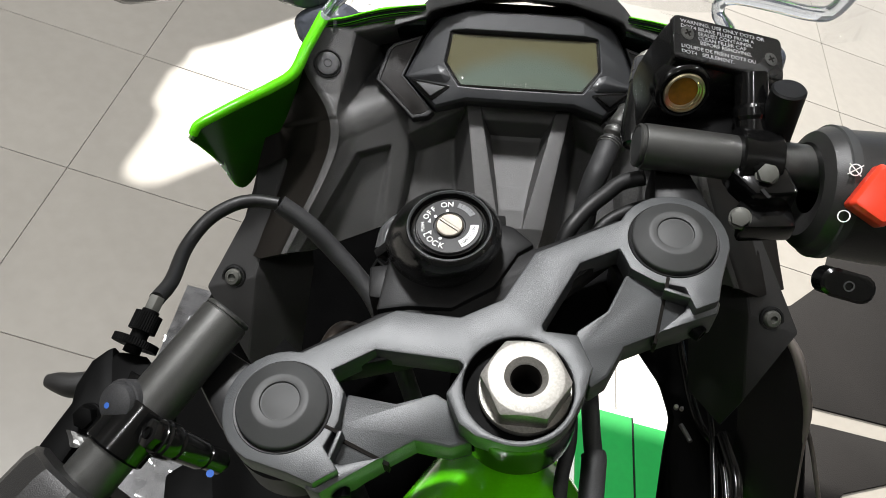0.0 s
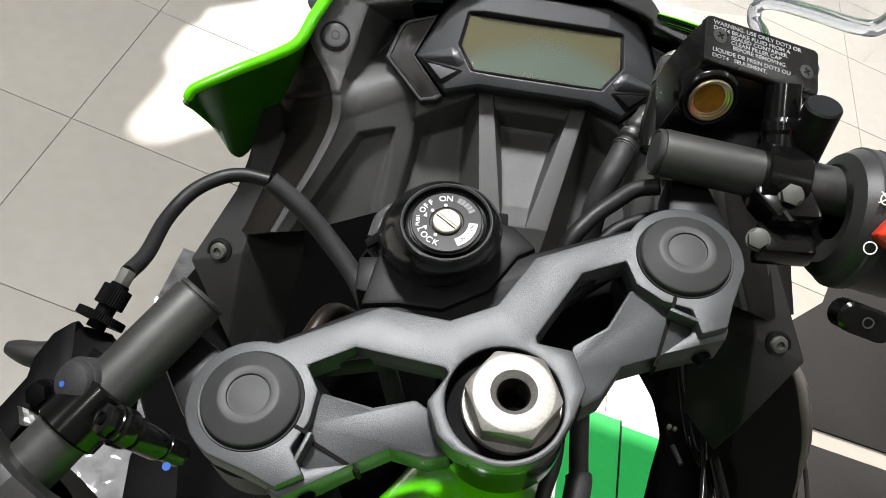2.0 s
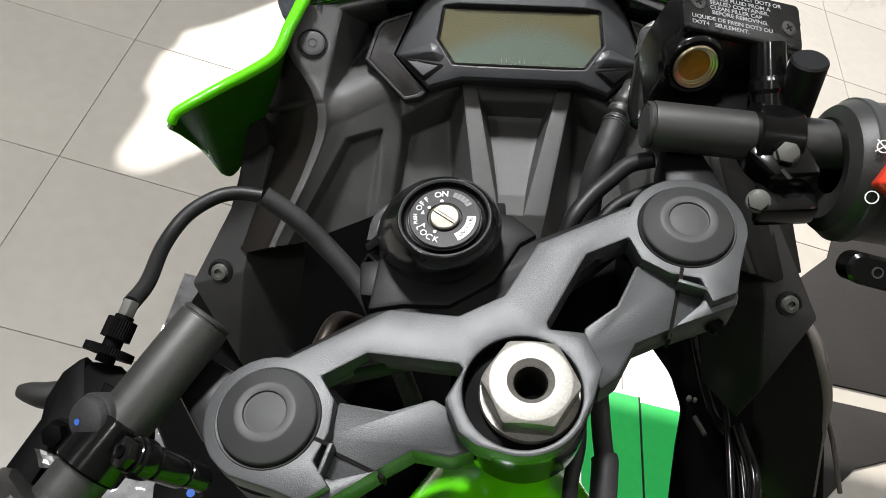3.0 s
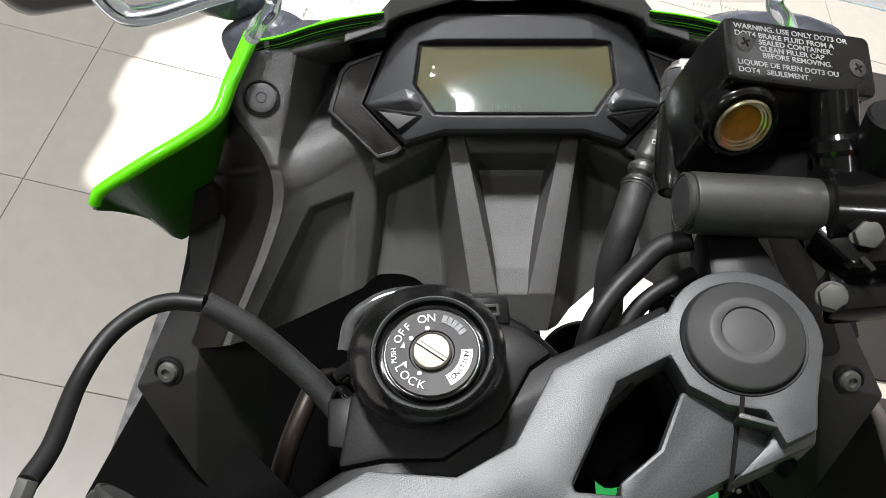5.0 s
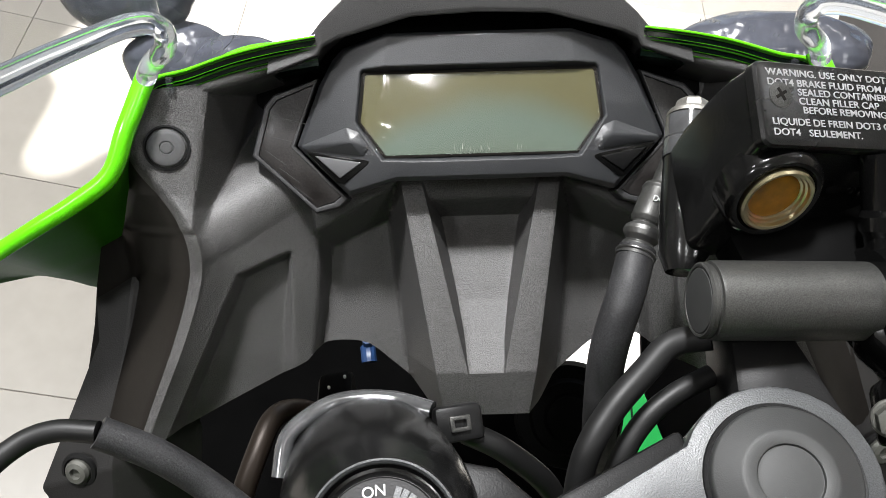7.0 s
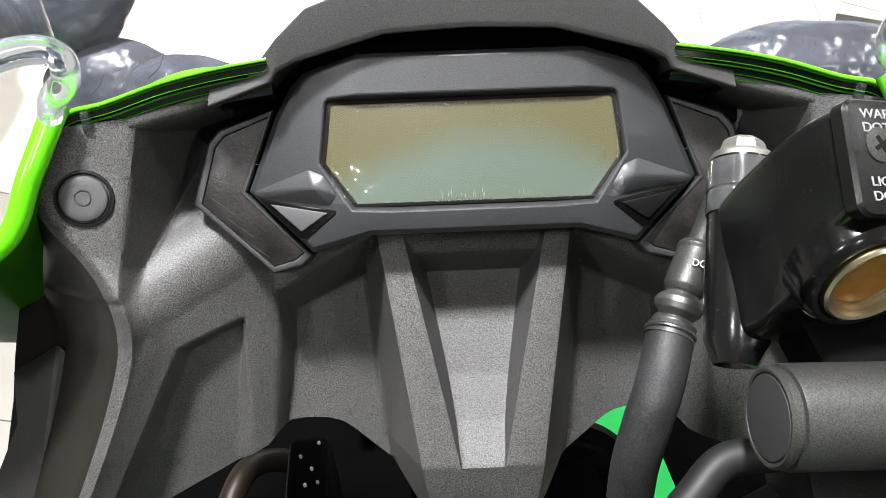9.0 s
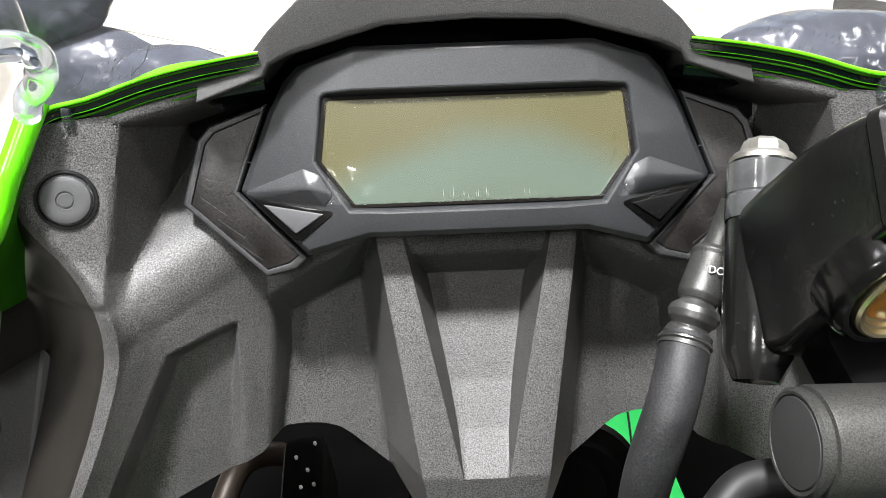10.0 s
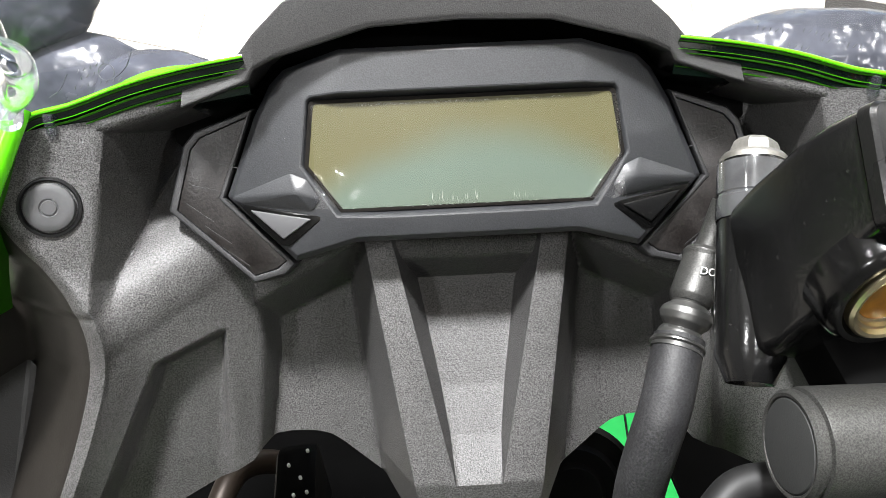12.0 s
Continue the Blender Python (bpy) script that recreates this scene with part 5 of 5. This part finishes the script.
part("starter_icon", scaled(moved(lathe([(2.6, 3.2), (2.6, 3.7), (1.9, 3.7), (1.9, 3.2)], 24, True), mT)), RUBBER, starter)

# clutch side: perch, lever, adjuster and cable
mL = toward(BASE[-1], AXIS[-1])
cl = part("clutch_perch", scaled(moved(lathe([(11.6, 53), (13.4, 53), (14.2, 54), (14.2, 75), (13.4, 76), (11.6, 76)], 48, True), mL)), GLOSS, motorcycle, "gloss black clutch lever perch", STEER)
part("perch_body", scaled(slab([(-146, 58), (-145, 74), (-149, 86), (-159, 94), (-170, 91), (-180, 82), (-187, 70), (-184, 56), (-166, 44), (-150, 46)], (), -14, 4, 3.0)), DARK, cl)
mP = toward((-160.6, 61.2, 13), (-0.41, -0.20, 0.83))
part("pivot_cap", scaled(moved(lathe([(10.2, -10), (10.4, 1.2), (9.9, 2.4), (9.0, 2.6), (8.8, 4.0), (8.0, 5.4), (5, 6.6), (0, 7.0)], 48), mP)), HOSE, cl, "dark rubber pivot cap with a blue paint dot")
part("paint_dot", scaled(moved(lathe([(1.3, 5.5), (1.3, 7.1), (0, 7.1)], 12), mP @ Matrix.Translation((-1.6, -2.2, -0.1)))), BLUE, cl)
part("perch_bolt", scaled(moved(hexbolt(8.6, 6, 6.2), toward((-176.5, 64.5, 7), (-0.30, -0.30, 0.90)))), DARK, cl, "black hexagon bolt")
mC = toward((-148.6, 36.2, 19), (-0.48, 0.26, 0.83))
part("clamp_ear", scaled(moved(lathe([(0, -34), (4.6, -33.5), (5.4, -32), (5.4, -24), (4.8, -23.4), (4.8, -22.6), (6.2, -22), (6.6, -20.6), (6.6, -9), (6.0, -8), (6.0, -7.2), (7.6, -6.4), (8.0, -4.8), (8.0, -1), (7.4, 0), (0, 0)], 40), mC)), GLOSS, cl)
part("clamp_bolt", scaled(moved(hexbolt(11, 6.0, 7.4), mC)), GLOSS, cl, "black hexagon clamp bolt")
part("bolt_recess", scaled(moved(lathe([(2.6, 6.0), (2.6, 6.75), (2.2, 6.8), (1.8, 6.1), (0, 6.1)], 24), mC)), DARK, cl)
# glossy black slab standing for a fold of crinkled film
part("film_fold", scaled(slab([(-160, 74), (-156, 80), (-150, 72), (-145, 66), (-148, 63), (-154, 68)], (), -4, 6, 0.8)), GLOSS, cl)
foil = bmesh.new()
fv = [[foil.verts.new((-187 + 1.9 * i, 55 - 1.4 * i + 2.0 * j, 7 + 2.6 * noise.noise((i * 0.8, j * 0.9, 4)))) for j in range(5)] for i in range(9)]
for i in range(8):
    for j in range(4):
        foil.faces.new((fv[i][j], fv[i + 1][j], fv[i + 1][j + 1], fv[i][j + 1]))
part("wrapping_scrap", scaled(foil), CHROME, cl, "crumpled scrap of clear wrapping", None, 10)
part("paint_dot", scaled(moved(lathe([(1.6, 0), (1.6, 0.5), (0, 0.5)], 12), toward((-136.6, 20.1, 3), (0.2, -0.4, 1)))), BLUE, cl)
part("clutch_lever", scaled(slab([(-160, 98), (-172, 94), (-181, 85), (-184.5, 77), (-200, 64), (-218, 48), (-262, 6), (-284, -16), (-270, -22), (-226, 18), (-188, 54), (-168, 62)], (), -10, 5, 3.5)), DARK, motorcycle, "black clutch lever", STEER)


def knurled(r, h, n=44, depth=0.35):
    pts = [((r - depth * (i % 2)) * math.cos(math.pi * i / n), (r - depth * (i % 2)) * math.sin(math.pi * i / n)) for i in range(2 * n)]
    return slab(pts, (), 0, h, 0)


mA = toward((-152.4, 91.0, 5.5), (0.68, 0.70, 0.20))
adj = part("cable_adjuster", scaled(moved(join(knurled(10.5, 3.4, 56, 0.3), moved(knurled(6.3, 8.6, 34, 0.3), Matrix.Translation((0, 0, 7.6))), lathe([(4, -3), (4, 18), (0, 18)], 24)), mA)), DARK, motorcycle, "black knurled clutch cable adjuster", STEER)
part("cable_nipple", scaled(moved(moved(hexbolt(6.6, 9), Matrix.Translation((0, 0, 16))), mA)), BOLT, adj, "plated cable end")
C0 = mA @ Vector((0, 0, 24))
CABLE_PATH = [tuple(C0), (-128.5, 121, 2), (-119, 148, -12), (-105, 164, -17), (-90, 170.5, -20), (-78, 169, -21), (-66, 161.5, -22), (-55, 149, -34), (-46.5, 134, -47), (-40, 118, -57), (-37, 104, -64), (-36, 84, -80), (-36, 60, -110)]
cab = part("clutch_cable", scaled(tube(CABLE_PATH[:7], 3.7, 10, 18)), CABLE, motorcycle, "black clutch cable", STEER)
part("cable_boot", scaled(tube(CABLE_PATH[6:], 5.4, 10, 18)), HOSE, cab, "thicker black rubber cable boot")
mQ = toward(BASE[-1] + AXIS[-1] * 88 + Vector((2, -8, -4)), AXIS[-1])
lsw = part("switch_housing", scaled(moved(lathe([(12, 2), (31, 0), (34, 1.5), (35.5, 6), (36.5, 22), (36.5, 70), (0, 70)], 14), mQ)), HOUSING, motorcycle, "matt black left switch housing", STEER, 20)
part("lever_guard", scaled(tube([(-182, 108, -40), (-195, 113, -40), (-202, 118, -40), (-207, 121.5, -40)], 6, 6, 16, lambda t: 1.15 - 0.6 * t ** 2)), HOUSING, motorcycle, "", STEER)

# fuel tank and the dark parts under the clamp
tank_rows = []
for y, hw, z, d in ((0.306, 0.014, 0.858, 0.02), (0.298, 0.026, 0.870, 0.03), (0.284, 0.035, 0.880, 0.035), (0.264, 0.045, 0.888, 0.04), (0.245, 0.055, 0.894, 0.045), (0.215, 0.074, 0.902, 0.06), (0.15, 0.105, 0.916, 0.18), (0.05, 0.138, 0.930, 0.2), (-0.1, 0.140, 0.915, 0.2), (-0.22, 0.10, 0.86, 0.16)):
    tank_rows.append([(0.078 + hw * math.copysign(abs(math.cos(radians(a))) ** 0.62, math.cos(radians(a))), y, z - d + d * math.sin(radians(a)) ** 0.8) for a in range(0, 181, 10)] + [(0.078 - hw * 0.8, y, z - d - 0.06), (0.078 + hw * 0.8, y, z - d - 0.06)])
part("mirror", scaled(moved(rings([rounded(80 - 26 * abs(k) ** 2.2, 42 - 18 * abs(k) ** 2.2, 20, 26 * k) for k in (-1, -0.8, -0.4, 0, 0.4, 0.8, 1)], True), Matrix.Translation((-247, 715, 925)) @ Matrix.Rotation(radians(100), 4, "X") @ Matrix.Rotation(radians(12), 4, "Z"))), GLOSS, motorcycle, "gloss black rear-view mirror", None, 50)
part("fuel_tank", rings(tank_rows, True), GREEN, motorcycle, "glossy lime green fuel tank", None, 50)


def solid(name, pts_top, drop, mat, label=""):
    """A dark body: an outline in the bike's frame, carried down by drop."""
    lo = [(x + drop[0], y + drop[1], z + drop[2]) for x, y, z in pts_top]
    return part(name, rings([lo, pts_top], True, 0.004), mat, motorcycle, label)


# added black fillers: they keep the void under the cowl dark
solid("void_filler", [(0.04, 0.50, 0.70), (0.04, 0.74, 0.70), (0.045, 0.75, 0.70), (0.085, 0.70, 0.70), (0.112, 0.52, 0.70), (0.140, 0.47, 0.70), (0.140, 0.40, 0.70), (0.04, 0.40, 0.70)], (0.0, -0.02, -0.35), MATT, "added black filler that hides the floor behind the forks")
solid("low_void_filler", [(-0.21, 0.44, 0.55), (-0.21, 0.92, 0.55), (0.07, 0.94, 0.55), (0.07, 0.40, 0.55), (-0.08, 0.36, 0.55), (-0.15, 0.38, 0.55)], (0.0, -0.02, -0.2), MATT, "added low black filler that hides the floor behind the forks")
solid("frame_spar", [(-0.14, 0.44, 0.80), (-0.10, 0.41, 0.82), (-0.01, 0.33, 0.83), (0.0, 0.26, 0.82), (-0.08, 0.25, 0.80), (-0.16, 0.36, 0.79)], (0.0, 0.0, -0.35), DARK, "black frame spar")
# the right spar's outline is widened to hide the floor from the camera
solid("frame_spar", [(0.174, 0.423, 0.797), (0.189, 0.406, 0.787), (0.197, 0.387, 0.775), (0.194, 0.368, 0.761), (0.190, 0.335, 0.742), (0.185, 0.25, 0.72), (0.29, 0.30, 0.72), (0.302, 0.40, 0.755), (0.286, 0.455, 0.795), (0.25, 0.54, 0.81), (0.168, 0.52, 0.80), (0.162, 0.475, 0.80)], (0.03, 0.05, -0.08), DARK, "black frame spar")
STAY = [(-0.123, 0.286, 0.80), (-0.102, 0.307, 0.80), (-0.075, 0.299, 0.80), (-0.051, 0.264, 0.80), (-0.114, 0.254, 0.80)]
solid("fairing_stay", STAY, (0.02, 0.03, -0.12), DARK, "black fairing stay under the clutch lever")
LOOM = [[(0.2042, 0.4387, 0.800), (0.2058, 0.4082, 0.798), (0.2112, 0.3714, 0.795), (0.2244, 0.3472, 0.79), (0.2249, 0.3000, 0.78)], [(0.2127, 0.4453, 0.806), (0.2146, 0.3997, 0.802), (0.2183, 0.3635, 0.798), (0.2152, 0.3000, 0.785)], [(0.2240, 0.3600, 0.80), (0.2275, 0.3274, 0.80), (0.2249, 0.3000, 0.79)]]
for path, r in zip(LOOM, (0.0030, 0.0024, 0.0042)):
    part("wiring_loom", tube(path, r, 8, 14), GLOSS, motorcycle, "glossy black wiring sleeve beside the frame")
part("loom_ferrule", tube([(0.1974, 0.3642, 0.80), (0.2000, 0.358, 0.80), (0.2023, 0.3519, 0.80)], 0.0016, 4, 12), CHROME, motorcycle, "bright cable ferrule")
for bx, by, br in ((0.2165, 0.4222, 0.0022), (0.1949, 0.3759, 0.0016), (0.1985, 0.3752, 0.0013)):
    part("frame_bolt", moved(lathe([(br, -0.003), (br, 0.001), (br * 0.7, 0.0016), (0, 0.0016)], 16), toward((bx, by, 0.803), (-0.2, -0.4, 1))), STEEL, motorcycle, "small bright bolt")
part("steering_stem", scaled(lathe([(17, -200), (17, -20), (0, -20)], 32)), DARK, motorcycle, "", STEER)
PIPE = [(-0.1021, 0.430, 0.601), (-0.0903, 0.4713, 0.636), (-0.0791, 0.5038, 0.654), (-0.0706, 0.5306, 0.655), (-0.058, 0.5480, 0.635), (-0.04, 0.56, 0.60)]
PLUG = [(-0.0098, 0.6143, 0.618), (-0.0086, 0.6064, 0.618), (-0.008, 0.6015, 0.616)]
PINS = [(-0.0009, 0.4806), (-0.009, 0.4737), (-0.0032, 0.4676), (0.0002, 0.4608), (-0.0056, 0.4595)]
part("bronze_pipe", tube(PIPE, 0.0082, 8, 16), COPPER, motorcycle, "dull bronze pipe")
part("blue_plug", join(tube(PLUG, 0.0065, 6, 12), tube([(PLUG[0][0], PLUG[0][1], PLUG[0][2] + 0.012), PLUG[0]], 0.004, 4, 10)), BLUE_PLUG, motorcycle, "blue wire plug")
for px_, py_ in PINS:
    part("connector_pin", moved(lathe([(0.0008, -0.001), (0.0008, 0.0005), (0.0005, 0.0008), (0, 0.0008)], 12), Matrix.Translation((px_, py_, 0.80))), WHITE, motorcycle, "pale connector pin")
solid("connector_block", [(-0.015, 0.452, 0.799), (-0.016, 0.484, 0.799), (0.004, 0.487, 0.799), (0.005, 0.455, 0.799)], (0, 0, -0.06), DARK, "black wiring connector")
part("orange_tag", tube([(0.1125, 0.492, 0.752), (0.1105, 0.501, 0.766)], 0.0022, 4, 8), ORANGE, motorcycle, "orange tag")
part("horn", moved(lathe([(0.0, 0.016), (0.012, 0.014), (0.014, 0.011), (0.020, 0.011), (0.022, 0.007), (0.029, 0.006), (0.031, 0), (0.0, 0)], 40), toward((0.125, 0.47, 0.775), (-0.1, -0.6, 0.8))), DARK, motorcycle, "black ribbed horn disc")

# front wheel under the steered parts
mW = Matrix.Translation((0, 37, -818)) @ Matrix.Rotation(radians(90), 4, "Y")
wheel = part("front_wheel", scaled(moved(join(lathe([(18, -60), (30, -40), (30, 40), (18, 60)], 40, True), lathe([(205, -38), (222, -40), (222, 40), (205, 38), (212, 0)], 72, True),
             *[moved(slab([(25, -9), (210, -14), (210, 14), (25, 9)], (), -9, 9, 3), Matrix.Rotation(radians(72 * k), 4, "Z")) for k in range(5)]), mW)), DARK, motorcycle, "black cast front wheel", STEER)
part("tyre", scaled(moved(lathe([(222, -44), (250, -52), (272, -46), (286, -28), (291, 0), (286, 28), (272, 46), (250, 52), (222, 44)], 96, True), mW)), HOSE, wheel, "black road tyre")

# ---- green and white board on the floor ----
board = box("display_board", 0.375, 0.80, 0.03, 0.90, 0.0, 0.012, WHITE_BOARD, "", "")
tagged(board, "white board with green panels lying on the floor", "display board")
for x0, x1, y1 in ((0.47, 0.589, 0.628), (0.594, 0.72, 0.618)):
    g = box("green_panel", x0, x1, 0.05, y1, 0.0122, 0.016, MAT_GREEN, "", "")
    g.parent = board
for x0, x1, y0, y1 in ((0.5893, 0.5937, 0.05, 0.63), (0.556, 0.558, 0.64, 0.89)):
    seam = box("panel_seam", x0, x1, y0, y1, 0.0122, 0.0145, SMOOTH_BLACK if y0 < 0.5 else GROUT, "", "")
    seam.parent = board

# ---- wrapped grey board on the other side of the wheel ----
grey_board = box("display_board", -0.32, -0.05, -0.06, 0.65, 0.0, 0.03, BOARD_GREY, "", "")
tagged(grey_board, "dark grey board in crinkled clear wrapping on the floor", "display board")
wrap = bmesh.new()
WX, WY = 30, 70
sheet_v = [[wrap.verts.new((-0.323 + 0.276 * i / WX, -0.063 + 0.716 * j / WY,
                            0.032 + 0.012 * abs(noise.noise((i * 0.31, j * 0.42, 2.0))) + 0.004 * abs(noise.noise((i * 0.9, j * 0.9, 5.0)))))
            for j in range(WY + 1)] for i in range(WX + 1)]
for i in range(WX):
    for j in range(WY):
        wrap.faces.new((sheet_v[i][j], sheet_v[i + 1][j], sheet_v[i + 1][j + 1], sheet_v[i][j + 1]))
wrapping = new("wrapping", finish("wrapping", wrap, WRAP, 20))
wrapping.parent = grey_board
tagged(wrapping, "crinkled clear plastic wrapping")

# ---- dark mats on the floor ----
for outline in ([(0.90, 0.78), (1.03, 0.786), (1.23, 0.792), (2.6, 0.80), (2.6, 2.0), (1.42, 1.9), (1.13, 1.17), (1.03, 1.07), (0.90, 1.0)], [(0.96, 0.735), (1.05, 0.743), (1.214, 0.747), (2.5, 0.75), (2.4, 0.62), (1.186, 0.64), (1.07, 0.59), (0.98, 0.50)]):
    mat = new("floor_mat", finish("floor_mat", slab(outline, (), 0.0, 0.006, 0.002), MAT_GREY))
    tagged(mat, "dark grey rubber mat lying on the tiles", "floor mat", "mats on the floor")

# ---- floor tiles ----
YAW, PITCH = -0.0365, 0.3915
tile_bm = slab([(-0.1951, -0.1951), (0.1951, -0.1951), (0.1951, 0.1951), (-0.1951, 0.1951)], (), -0.008, 0.0, 0.0009, None, 1)
tile_me = finish("tile", tile_bm, TILE)
turn = Matrix.Rotation(YAW, 4, "Z")
CORNER = Vector((-0.639, 0.870, 0))
for i in range(-5, 7):
    for j in range(-4, 6):
        c = CORNER + turn @ Vector((PITCH * (i + 0.5), PITCH * (j + 0.5), 0))
        if c.y < Y1 - 0.1:
            t = new("tile", tile_me)
            t.parent = floor
            t.matrix_basis = Matrix.Translation(c) @ turn
# tiles further off, joined
far_tiles = bmesh.new()
for i in range(-12, 17):
    for j in range(-16, 6):
        c = CORNER + turn @ Vector((PITCH * (i + 0.5), PITCH * (j + 0.5), 0))
        if (-5 <= i < 7 and -4 <= j < 6) or not (X0 + 0.25 < c.x < X1 - 0.25 and Y0 + 0.25 < c.y < Y1 - 0.1):
            continue
        h = PITCH / 2 - 0.001
        vs = [far_tiles.verts.new(c + turn @ Vector((x, y, 0))) for x, y in ((-h, -h), (h, -h), (h, h), (-h, h))]
        far_tiles.faces.new(vs)
more = new("tile_field", finish("tile_field", far_tiles, TILE))
more.parent = floor
tagged(more, "beige glazed floor tiles", kind="stuff")
